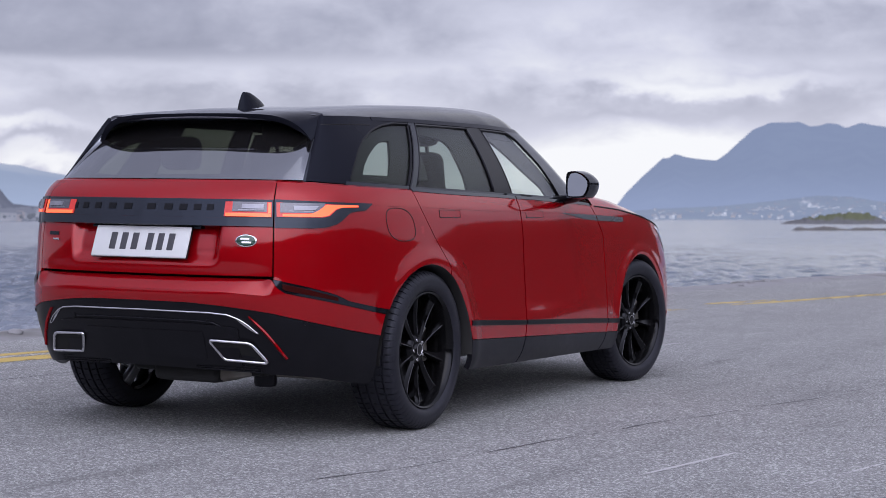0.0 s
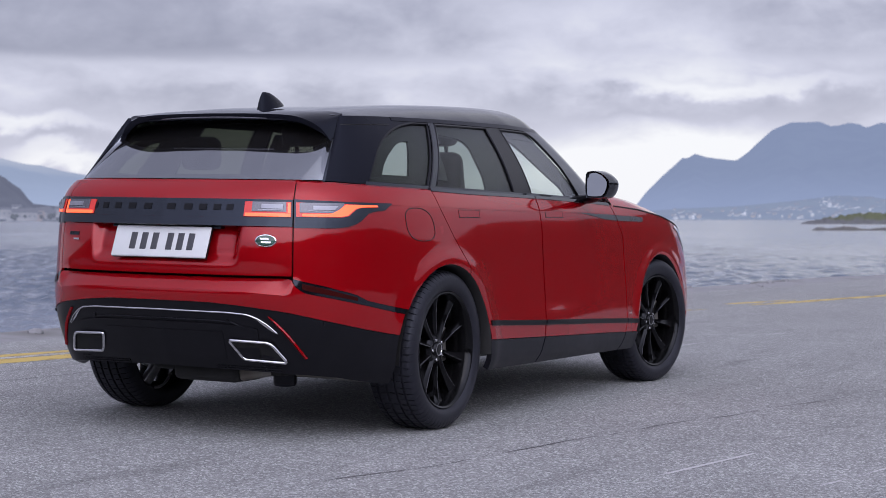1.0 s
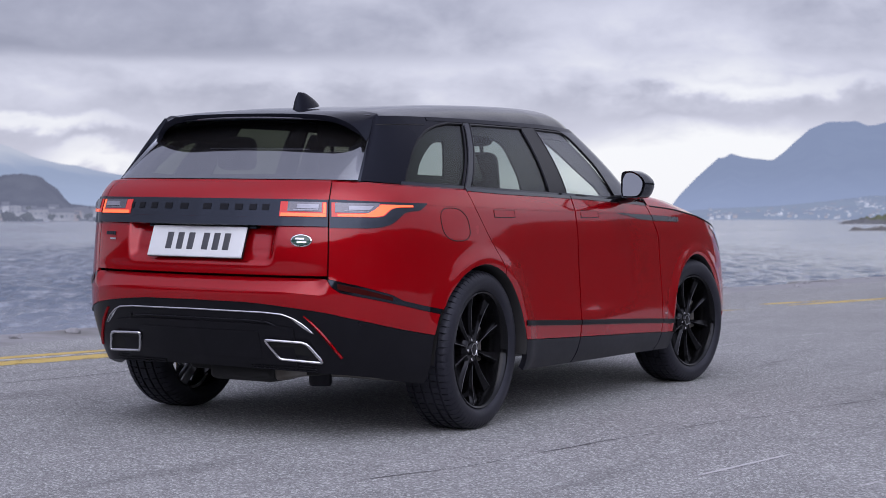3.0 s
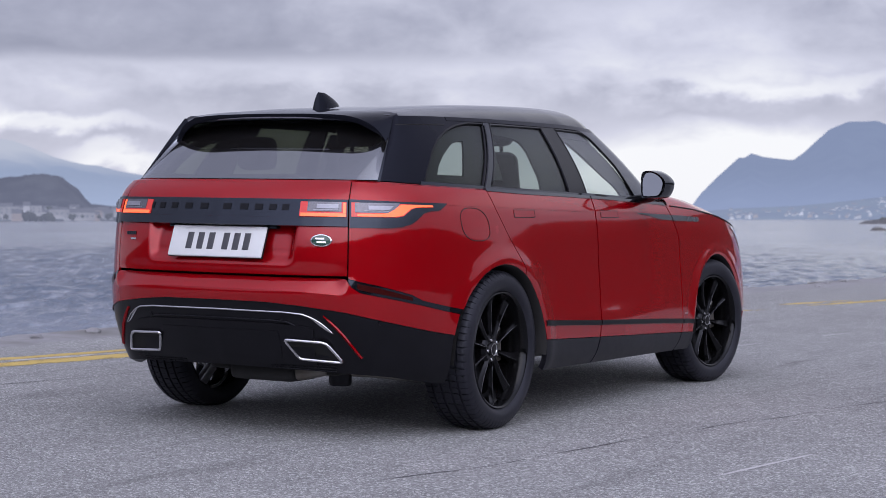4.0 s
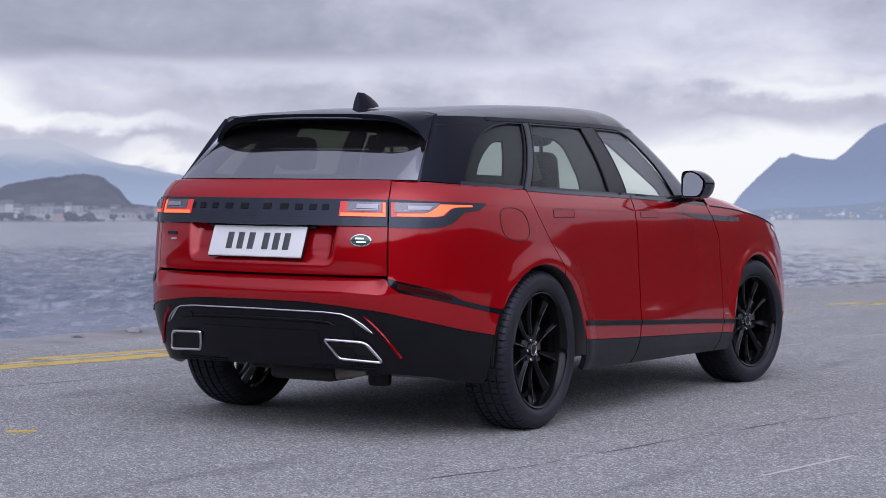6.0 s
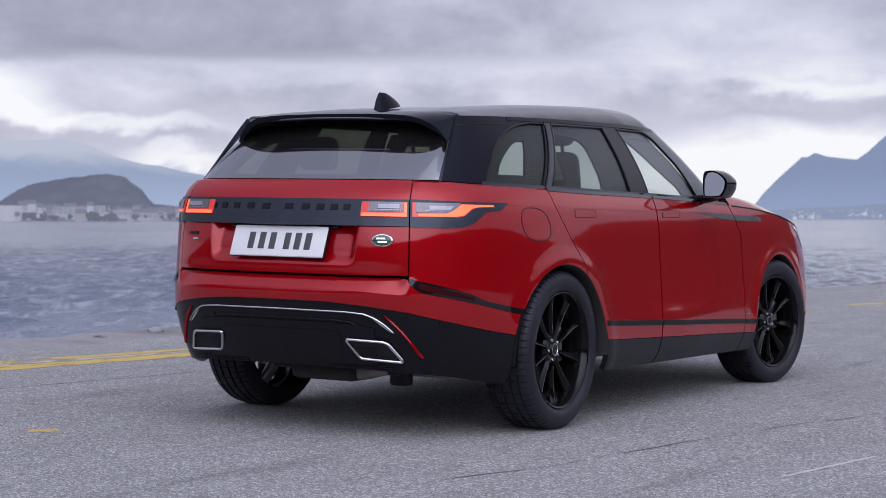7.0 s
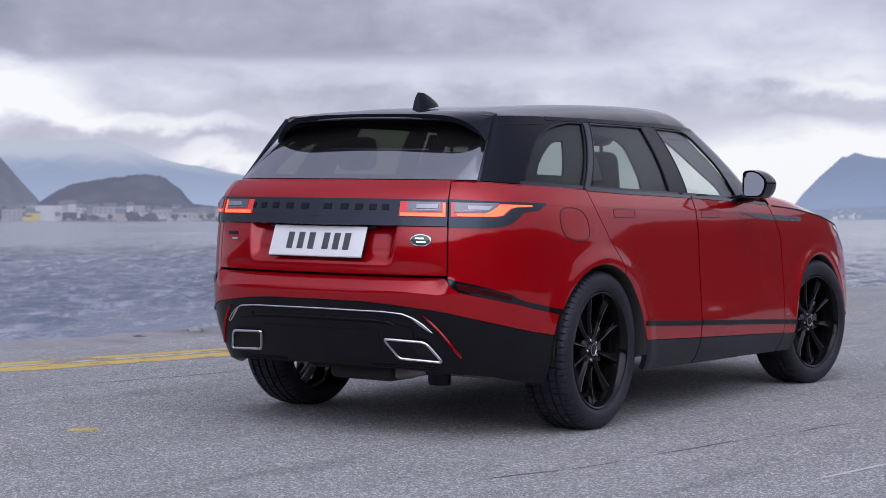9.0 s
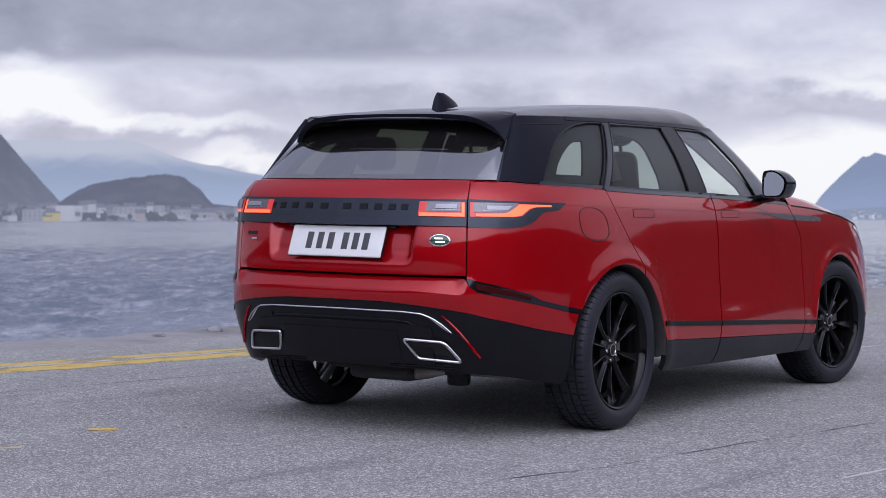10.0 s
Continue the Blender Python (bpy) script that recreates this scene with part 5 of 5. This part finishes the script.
    zc = float(spline([1.470, 1.512, 1.536, 1.556, 1.572, 1.590, 1.604, 1.615, 1.625, 1.627, 1.614, 1.602], np.interp(y, [-.62, -.40, -.20, 0, .2, .45, .7, .95, 1.25, 1.52, 1.72, 1.825], range(12))))
    return zc - (zc - zg) * min(1, abs(x) / max(hw, .02)) ** 6.0


def build_cabin(gate):
    # roof
    bm = bmesh.new()
    rows = []
    ny = 60
    for k in range(ny + 1):
        y = -.46 + (1.822 + .46) * k / ny
        hw = float(np.interp(y, [p[1] for p in GUTTER[5:]], [p[0] for p in GUTTER[5:]]))
        rows.append([(hw * t, y, roof_z(hw * t, y)) for t in (math.sin(math.pi / 2 * math.sin(math.pi / 2 * q / 20)) for q in range(-20, 21))])
    vs = sheet(bm, rows)
    low = [[(p[0] * .985, p[1], p[2] - .03) for p in r] for r in rows]
    bmesh.ops.recalc_face_normals(bm, faces=bm.faces)
    part("roof", bm, BLACK, suv, "gloss black roof")
    bm = bmesh.new()
    sheet(bm, low)
    part("headliner", bm, HEADLINER, suv)
    # gutter rails, door frames and pillars
    q_edge = lerp_line([(0, 6.86), (.2, 6.98), (.5, 7.30), (.66, 7.62), (.80, 8.10), (.88, 8.55), (.93, 9.1), (1.0, 9.6)])
    q_end = lerp_line([(0, 8.98), (.94, 9.62), (1, 9.66)])
    r_beg = lerp_line([(0, 9.24), (.94, 9.86), (1, 9.9)])
    r_end = lerp_line([(0, 11.14), (1, 11.18)])
    f_beg = lerp_line([(0, 11.50), (1, 11.55)])
    f_end = lerp_line([(0, 12.62), (.5, 12.68), (.86, 12.58), (.94, 12.42), (1, 12.2)])
    top = .925
    for side in (1, -1):
        P = lambda cols, rows, a, b, lo, hi, off, mat, name, parent=None, label="", rim=.012: patch(cabin, cols, rows, a, b, lo, hi, off, rim, side, dz=.02, mat=mat, name=name, parent=parent, label=label)
        P(30, 20, 4.62, lambda k: q_edge(k) - .02, 0, 1, .004, BLACK, "rear_pillar", label="wide gloss black rear pillar", rim=.02)
        P(60, 3, lambda k: 8.3, 13.6, top + .02, 1.0, .006, BLACK, "roof_rail")
        P(6, 12, lambda k: q_end(k) + .03, lambda k: r_beg(k) - .03, .0, top + .02, .004, PIANO, "door_post")
        P(8, 12, lambda k: r_end(k), lambda k: f_beg(k), .0, top + .02, .004, SATIN, "middle_post", label="satin black pillar")
        P(10, 14, lambda k: f_end(k) + .0, lambda k: np.interp(k, [0, .5, 1], [14.2, 14.1, 13.9]), .0, 1.0, .006, PIANO, "windscreen_pillar")
        # thin bright seam between quarter window and door
        bm = bmesh.new()
        tube(bm, [Vector(cabin(side * (q_end(k / 10) + .045), k / 10)) + outward(cabin, side * q_end(k / 10), k / 10, .02) * .008 for k in range(0, 10)], .004, 6)
        part("seal", bm, SILL, suv)
        # panes, each in a dark frame
        for name, a, b, n_, mat in (("quarter_window", q_edge, q_end, 24, GLASS_DARK), ("rear_window", r_beg, r_end, 24, GLASS_DARK), ("front_window", f_beg, f_end, 24, GLASS_SIDE)):
            pane_ = P(n_, 14, a, b, .03, top, -.004, mat, name, rim=0)
            pane_.visible_shadow = False
            inset = .07 if name != "front_window" else .05
            border = [(a(k / 20 * .9 + .03) + .0, k / 20 * .9 + .03) for k in range(21)] + [(b(.93 - k / 20 * .9), .93 - k / 20 * .9) for k in range(21)]
            bm = bmesh.new()
            tube(bm, [Vector(cabin(side * w, k)) for w, k in border], .007, 6, close=True)
            part("window_frame", bm, SATIN, pane_)
        # waist rail under the panes
        P(90, 1, 6.7, 13.9, -.03, .035, .007, PIANO, "waist_rail", label="dark polished waist rail")
        # roof seam lines
        bm = bmesh.new()
        tube(bm, [Vector(cabin(side * (5.25 + (8.1 - 5.25) * k / 20), np.interp(k, [0, 20], [.86, .88]))) + outward(cabin, side * (5.25 + 2.85 * k / 20), .87, .02) * .0045 for k in range(21)], .0022, 5)
        part("roof_seam", bm, DARK, suv)
    # rear window and windscreen
    glass = patch(cabin, 80, 16, -4.46, 4.46, .01, .98, .004, .01, dz=.02, mat=GLASS_REAR, name="rear_screen", parent=gate, label="dark rear screen")
    glass.visible_shadow = False
    for side in (1, -1):
        ws = patch(cabin, 40, 14, 14.0, 21, .0, 1.0, 0, 0, side, dz=.02, mat=GLASS_FRONT, name="windscreen")
        ws.visible_shadow = False
    # black printed border of the rear window
    for side in (1, -1):
        bm = bmesh.new()
        sheet(bm, [[Vector(cabin(side * w, k / 12)) + outward(cabin, side * w, k / 12, .02) * (.0 if w > 4 else .002) for w in (4.44, 4.50, 4.56, 4.60, 4.64)] for k in range(13)])
        bmesh.ops.recalc_face_normals(bm, faces=bm.faces)
        part("screen_border", bm, PIANO, gate)
    # roof spoiler with side fins; its underside closes on the glass
    GLASS_W = lerp_line([(0, 0), (4, 3.7), (5, 4.05), (6, 4.25), (7, 4.38), (8, 4.48)])
    GLASS_K = lerp_line([(0, .985), (3, .97), (4, .90), (5, .82), (6, .72), (7, .62), (8, .50)])
    lip = [(0, -.645, 1.493), (.2, -.637, 1.4915), (.36, -.619, 1.487), (.450, -.604, 1.477), (.520, -.584, 1.452), (.562, -.566, 1.422), (.595, -.548, 1.378), (.617, -.552, 1.345), (.636, -.566, 1.316)]
    base = [(0, -.36, 0), (.2, -.36, 0), (.38, -.37, 0), (.49, -.385, 0), (.570, -.415, 0), (.606, -.450, 1.492), (.630, -.480, 1.445), (.647, -.515, 1.398), (.645, -.556, 1.322)]
    base = [(x, y, z or roof_z(x, y) + .004) for x, y, z in base]
    rows = []
    for k in range(97):
        t = -8 + 16 * k / 96
        a, b = Vector(spline(base, abs(t))), Vector(spline(lip, abs(t)))
        for p in (a, b):
            p.x = math.copysign(p.x, t) if t else 0
        m = a.lerp(b, .5) + Vector((0, 0, .010 * max(0, 1 - abs(t) / 4)))
        ins = Vector((-.012 * math.copysign(1, t) * smooth(3, 5, abs(t)), .014, -.026 * (1 - smooth(4, 6.5, abs(t)))))
        c = b + ins * .45 + Vector((0, -.004, 0))
        d = b + ins
        q = abs(t)
        g = Vector(cabin(math.copysign(GLASS_W(q), t), GLASS_K(q))) - Vector((0, 0, .004))
        rows.append([a - Vector((0, 0, .012)), a, a.lerp(m, .5), m, m.lerp(b, .6), b, c, d, d.lerp(g, .5) + Vector((0, 0, .006)), g])
    bm = bmesh.new()
    sheet(bm, rows)
    bmesh.ops.recalc_face_normals(bm, faces=bm.faces)
    sp = part("spoiler", bm, BLACK, suv, "gloss black roof spoiler with side fins", angle=50)
    bm = bmesh.new()
    tube(bm, [(-.30 + .6 * k / 20, -.640 + .024 * (k / 10 - 1) ** 2, 1.474 - .006 * (k / 10 - 1) ** 2) for k in range(21)], .004, 6)
    part("brake_light", bm, LENS_CLEAR, sp, "thin high brake light")
    # antenna fin
    bm = bmesh.new()
    rows = []
    for k in range(11):
        t = k / 10
        z = .092 * t
        y0, y1 = -.232 + .012 * t + .02 * t ** 3, -.02 - .12 * t ** 1.5
        hw = .036 * (1 - t) ** .7 + .006
        ring = []
        for j in range(20):
            a = 2 * math.pi * j / 20
            ring.append((hw * math.sin(a), (y0 + y1) / 2 + (y1 - y0) / 2 * math.cos(a), roof_z(0, -.15) - .012 + z + .035 * (math.cos(a) * .5 + .5) * (1 - t)))
        rows.append(ring)
    vs = sheet(bm, rows, close=True)
    bm.faces.new(vs[-1])
    bmesh.ops.recalc_face_normals(bm, faces=bm.faces)
    part("antenna_fin", bm, BLACK, suv, "gloss black shark-fin antenna")


def build_mirrors():
    outline = [(.985, 1.262), (1.000, 1.276), (1.050, 1.279), (1.100, 1.262), (1.138, 1.232), (1.146, 1.205), (1.138, 1.170), (1.118, 1.140), (1.085, 1.130), (1.010, 1.129), (.988, 1.138), (.982, 1.20)]
    cx, cz = 1.06, 1.205
    outline = [(cx + (x - cx) * .85, z) for x, z in outline]
    ring = [spline(outline + outline[:2], k * .25) for k in range(48)]
    for side in (1, -1):
        bm = bmesh.new()
        rows = []
        for d, q, sh in ((.012, .90, 0), (0, .94, 0), (-.004, .985, 0), (.008, 1.0, 0), (.05, 1.03, .006), (.10, 1.02, .008), (.15, .90, .0), (.19, .68, -.012), (.21, .40, -.02), (.215, .05, -.02)):
            rows.append([(side * (cx + sh + (x - cx) * q), 1.555 + d + .10 * (x - cx), cz + (z - cz) * q) for x, z in ring])
        vs = sheet(bm, rows, close=True)
        bm.faces.new(vs[-1])
        bmesh.ops.recalc_face_normals(bm, faces=bm.faces)
        m = part("door_mirror", bm, PIANO, suv, "gloss black door mirror")
        bm = bmesh.new()
        bm.faces.new([bm.verts.new((side * (cx - .006 + (x - cx) * .80), 1.562 + .10 * (x - cx) + .07 * (z - cz), cz + (z - cz) * .86)) for x, z in ring])
        bmesh.ops.recalc_face_normals(bm, faces=bm.faces)
        part("mirror_glass", bm, MIRROR, m, "mirror glass")
        bm = bmesh.new()
        sheet(bm, [[(side * (cx + (x - cx) * q), 1.560 + dd + .10 * (x - cx), cz + (z - cz) * q2) for x, z in ring] for q, q2, dd in ((.93, .93, .004), (.80, .86, .006))], close=True)
        bmesh.ops.recalc_face_normals(bm, faces=bm.faces)
        part("mirror_rim", bm, SATIN, m)
        bm = bmesh.new()
        tube(bm, [(side * .83, 1.78, 1.115), (side * .90, 1.76, 1.122), (side * .97, 1.73, 1.132), (side * 1.02, 1.70, 1.15)], .026, 10, 1.6)
        part("mirror_arm", bm, SATIN, m)


def tyre_mesh():
    R0 = .384
    prof = [(-.096, .279), (-.110, .290), (-.119, .308), (-.1215, .326), (-.119, .345), (-.111, .361), (-.101, .3725)]
    tread = [(-.094, 0), (-.072, 0), (-.070, 1), (-.061, 1), (-.059, 0), (-.030, 0), (-.028, 1), (-.018, 1), (-.016, 0), (.016, 0), (.018, 1), (.028, 1), (.030, 0), (.059, 0), (.061, 1), (.070, 1), (.072, 0), (.094, 0)]
    ring = prof + [(x, -1 - g) for x, g in tread] + [(-x, r) for x, r in prof[::-1]]
    segs = 72
    rows = []
    for k in range(segs):
        for f_, cut in ((0, 0), (.78, 0), (.81, 1), (.97, 1)):
            a = 2 * math.pi * (k + f_) / segs
            row = []
            for x, r in ring:
                a2 = a
                if r < 0:
                    g = -1 - r
                    rr = R0 - .009 * g - .008 * (x / .096) ** 4
                    if cut and not g:
                        rr -= .006 if abs(x) > .05 or k % 2 == 0 else .0015
                    a2 = a + .30 * abs(x)
                else:
                    rr = r
                    if rr > .358:
                        a2 = a + .30 * .094
                        rr -= .0035 if cut else 0
                row.append((x * (1.12 if x < 0 else 1), rr * math.cos(a2), rr * math.sin(a2)))
            rows.append(row)
    rows.append(rows[0])
    bm = bmesh.new()
    sheet(bm, rows)
    bmesh.ops.remove_doubles(bm, verts=bm.verts, dist=1e-5)
    bmesh.ops.recalc_face_normals(bm, faces=bm.faces)
    return finish(bm, "tyre", RUBBER, 30)


def lathe(name, prof, mat, segs=72, angle=30):
    bm = bmesh.new()
    sheet(bm, [[(x, r * math.cos(2 * math.pi * k / segs), r * math.sin(2 * math.pi * k / segs)) for k in range(segs)] for x, r in prof], close=True)
    bmesh.ops.recalc_face_normals(bm, faces=bm.faces)
    return finish(bm, name, mat, angle)


def spoke_mesh(lean):
    """One of ten arms: slim at the hub, broad at the rim, with a sharp ridge between two hollow facets."""
    bm = bmesh.new()
    rows = []
    for k in range(15):
        t = k / 14
        r = .046 + (.268 - .046) * t
        c = lean * (.012 + .073 * t)
        hw = .010 + .012 * t + .018 * t ** 3.5
        x = .060 - .007 * math.sin(math.pi * t) + .012 * t ** 2
        ridge_ = c + lean * hw * .35
        rows.append([(x - .055, r, c - hw * .7), (x - .017, r, c - hw), (x - .013, r, c - hw + .0015), (x - .006, r, ridge_ - .5 * (ridge_ - c + hw)), (x - .0004, r, ridge_ - .0016), (x, r, ridge_), (x - .0004, r, ridge_ + .0016),
                     (x - .007, r, c + hw - .003), (x - .014, r, c + hw), (x - .055, r, c + hw * .7)])
    vs = sheet(bm, rows)
    bm.faces.new(vs[0])
    bm.faces.new(vs[-1])
    bmesh.ops.recalc_face_normals(bm, faces=bm.faces)
    # a thin pale bar paints the highlight along the ridge
    bm2 = bmesh.new()
    tube(bm2, [Vector(r[5]) + Vector((.0004, 0, 0)) for r in rows[2:]], .0014, 6)
    return finish(bm, "spoke", ALLOY, 22), finish(bm2, "spoke_glint", EDGE_GLINT)


def build_wheels():
    tyre = tyre_mesh()
    # x runs outwards; the flange stands near the tyre's outer wall
    rim = lathe("wheel", [(-.110, .275), (-.112, .283), (-.100, .285), (-.085, .270), (-.06, .250), (.02, .252), (.070, .258), (.094, .266), (.101, .269)], BARREL)
    lip = lathe("rim_lip", [(.094, .266), (.103, .269), (.108, .274), (.110, .280), (.105, .285), (.095, .280)], ALLOY)
    disc = lathe("brake_disc", [(-.030, .07), (-.030, .178), (-.036, .180), (-.048, .180), (-.054, .178), (-.054, .07)], STEEL)
    hub = lathe("hub", [(.000, .085), (.036, .080), (.050, .070), (.056, .060), (.055, .036), (.060, .034), (.065, .030), (.067, .012), (.067, .001)], ALLOY, 40)
    ring = lathe("cap_ring", [(.0665, .030), (.0690, .030), (.0690, .0265), (.0665, .0255)], CHROME, 40)
    bolt = lathe("bolt", [(.040, .0095), (.060, .0095), (.064, .0075), (.065, .001)], CHROME, 12)
    arms = {1: spoke_mesh(1), -1: spoke_mesh(-1)}
    bm = bmesh.new()
    box(bm, -.075, .005, .10, .20, -.085, .085, .012)
    caliper = finish(bm, "caliper", GALV)
    # a dark shield behind the arms
    bm = bmesh.new()
    bmesh.ops.create_cone(bm, cap_ends=True, segments=48, radius1=.235, radius2=.225, depth=.012, matrix=Matrix.Translation((-.062, 0, 0)) @ Matrix.Rotation(radians(90), 4, "Y"))
    shield = finish(bm, "backing_shield", DARK)
    for side, y, steer, spin in ((1, REAR_AXLE, 0, 4), (1, FRONT_AXLE, -9, 9), (-1, REAR_AXLE, 0, 30), (-1, FRONT_AXLE, -9, 50)):
        w = new("wheel", rim)
        w.parent = suv
        w.matrix_local = pose(side * .832, y, HUB_Z, 0, 0, steer + (0 if side > 0 else 180)) @ pose(0, 0, 0, spin, 0, 0)
        w["label"] = "gloss black ten-spoke alloy wheel"
        for mesh, nm in ((tyre, "tyre"), (disc, "brake_disc"), (hub, "hub"), (ring, "cap_ring"), (lip, "rim_lip"), (caliper, "caliper"), (shield, "backing_shield")):
            if nm == "backing_shield" and side < 0:
                continue
            o = new(nm, mesh)
            o.parent = w
            if nm == "tyre":
                o["label"] = "low-profile black road tyre"
        for k in range(5):
            for lean in (1, -1):
                for nm, mesh in zip(("spoke", "spoke_glint"), arms[lean]):
                    o = new(nm, mesh)
                    o.parent = w
                    o.matrix_local = pose(0, 0, 0, 72 * k, 0, 0)
            o = new("bolt", bolt)
            o.parent = w
            o.matrix_local = pose(0, 0, 0, 72 * k + 36, 0, 0) @ pose(0, .050, 0)


def build_underside():
    bm = bmesh.new()
    box(bm, -.56, .56, -.30, 3.40, .30, .42, .03)
    box(bm, -.84, .84, .50, 2.34, .30, .44, .03)
    box(bm, -.62, .62, -.78, -.25, .36, .46, .03)
    part("floor_pan", bm, UNDER, suv, "pale grey underbody")
    bm = bmesh.new()
    box(bm, -.06, .30, -.84, -.60, .250, .40, .03)
    box(bm, -.20, .52, -.80, -.50, .290, .42, .02)
    part("silencer", bm, SHADE_BLACK, suv, "black silencer box")
    bm = bmesh.new()
    box(bm, .29, .46, -.82, -.70, .275, .36, .02, Matrix.Translation((.38, -.76, .3)) @ Matrix.Rotation(radians(-12), 4, "Y") @ Matrix.Translation((-.38, .76, -.3)))
    tube(bm, [(.20, -.80, .33), (.32, -.72, .30), (.52, -.55, .29), (.75, -.42, .27), (.82, -.2, .28)], .022, 8)
    part("exhaust_pipe", bm, GALV, suv, "dull stained exhaust pipe")
    bm = bmesh.new()
    rows = [[(.42 + .055 * c * math.cos(t), -.62 + .055 * c * math.sin(t), z) for t in (2 * math.pi * k / 16 for k in range(16))] for z, c in ((.30, 1), (.245, 1), (.230, .9), (.226, .5))]
    vs = sheet(bm, rows, close=True)
    bm.faces.new(vs[-1])
    bmesh.ops.recalc_face_normals(bm, faces=bm.faces)
    part("damper_cup", bm, SATIN, suv)
    # bright bracket and arc, added for glints on the rim barrel and brake
    bm = bmesh.new()
    box(bm, -.018, .018, -.03, .03, -.05, .05, .006, Matrix.Translation((-.69, -.16, .185)) @ Matrix.Rotation(radians(-28), 4, "X") @ Matrix.Rotation(radians(18), 4, "Y"))
    tube(bm, [(-.70, -.09 + .16 * math.sin(t), .30 - .19 * math.cos(t)) for t in (k * .12 - .1 for k in range(9))], .008, 6)
    part("wheel_glint", bm, STEEL, suv, "bright metal bracket and arc inside the left rear wheel")
    for side in (1, -1):
        bm = bmesh.new()
        tube(bm, [(side * .25, -.08, .30), (side * .5, -.05, .29), (side * .74, 0, .33)], .032, 10)
        tube(bm, [(side * .30, .25, .30), (side * .74, .05, .32)], .024, 10)
        part("suspension_arm", bm, GALV, suv)


def seat(bm, x, y, z, width, back, head, gap=.03):
    box(bm, x - width / 2, x + width / 2, y - .05, y + .50, z, z + .16, .05)
    m = Matrix.Translation((x, y, z + .12)) @ Matrix.Rotation(radians(12), 4, "X")
    box(bm, -width / 2, width / 2, -.07, .06, 0, back, .055, m)
    if head:
        for k in (-.06, .06):
            box(bm, k - .007, k + .007, -.01, .01, back - .03, back + .08, .002, m)
        box(bm, -.13, .13, -.06, .05, back + gap, back + gap + .13, .04, m)


def trim_plate(bm, side, y0, y1):
    """A padded inner cover of a roof post, leaning in with the glass."""
    levels = [(1.06, .80), (1.20, .765), (1.34, .715), (1.46, .650)]
    rows = []
    for z, x in levels:
        lean = (1.1 - z) * .12
        rows.append([(side * (x + dx), y + lean, z) for y, dx in ((y0, 0), (y0 + .015, -.02), ((y0 + y1) / 2, -.03), (y1 - .015, -.02), (y1, 0), (y1, .015), (y0, .015))])
    vs = sheet(bm, rows, close=True)
    bm.faces.new(vs[0])
    bm.faces.new(vs[-1])
    bmesh.ops.recalc_face_normals(bm, faces=bm.faces)


def build_cabin_inside():
    bm = bmesh.new()
    box(bm, -.80, .80, -.62, 2.0, .42, .56, .02)
    box(bm, -.70, .70, -.74, .02, .55, 1.10, .03)
    part("load_cover", bm, TRIM_IN, suv)
    for x in (.42, -.42):
        bm = bmesh.new()
        seat(bm, x * .976, 1.02, .56, .29, .695, 1, .035)
        part("front_seat", bm, SEAT, suv, "dark leather front seat")
    for x in (-.48, 0, .48):
        bm = bmesh.new()
        seat(bm, x, .14, .56, .49, .55, False)
        if x < -.1:
            box(bm, -.68, -.46, .04, .15, 1.24, 1.415, .045)
        part("rear_seat", bm, SEAT, suv, "dark leather rear seat")
    for side in (1, -1):
        bm = bmesh.new()
        trim_plate(bm, side, .99, 1.16)
        part("pillar_trim", bm, TRIM_IN, suv)
        # dark sheets just inside the panes, added to mask the view through the cabin
        T = lambda a, b, lo, hi: patch(cabin, 14, 16, a, b, lo, hi, -.022, .012, side, dz=.02, mat=TRIM_IN, name="view_mask", angle=30)
        q_in = lerp_line([(.17, 7.56), (.32, 7.66), (.48, 7.92), (.63, 8.29), (.70, 8.60), (.715, 8.84)])
        T(lambda k: q_in(k) - .75, q_in, .16, .72)
        T(lerp_line([(.17, 8.55), (.45, 8.69), (.70, 8.84)]), 9.75, .16, .72)
        T(6.9, 9.9, .70, .99)
        T(6.8, 9.4, .0, .18)
        if side < 0:
            continue
        T(lerp_line([(.07, 10.65), (.26, 10.66), (.44, 10.63), (.65, 10.61), (.73, 10.56), (.80, 10.40), (.84, 9.8)]), 11.35, .0, .84)
        T(9.7, 11.6, .82, .99)
        T(lerp_line([(.07, 12.40), (.19, 12.38), (.42, 12.16), (.65, 11.96), (.80, 11.80), (.86, 11.6)]), lerp_line([(0, 12.75), (.5, 12.75), (.86, 12.65)]), .0, .84)
        T(11.4, 12.7, .85, .99)
        T(9.1, 12.7, -.03, .055)
    bm = bmesh.new()
    box(bm, -.74, .74, 1.75, 2.28, .80, 1.07, .06)
    part("dashboard", bm, TRIM_IN, suv)
    bm = bmesh.new()
    m = Matrix.Translation((.38, 1.62, .98)) @ Matrix.Rotation(radians(-68), 4, "X")
    tube(bm, [m @ Vector((.185 * math.cos(t), .185 * math.sin(t), 0)) for t in (2 * math.pi * k / 32 for k in range(32))], .016, 8, close=True)
    box(bm, -.17, .17, -.02, .02, -.01, .01, .006, m)
    box(bm, -.05, .05, -.05, .05, -.02, .03, .012, m)
    part("steering_wheel", bm, TRIM_IN, suv)
    bm = bmesh.new()
    box(bm, -.12, .12, 1.60, 1.63, 1.43, 1.50, .012)
    part("inside_mirror", bm, TRIM_IN, suv)


gate_, bumper_, low_ = build_body()
build_tail(gate_, bumper_, low_)
build_cabin(gate_)
build_mirrors()
build_wheels()
build_underside()
build_cabin_inside()
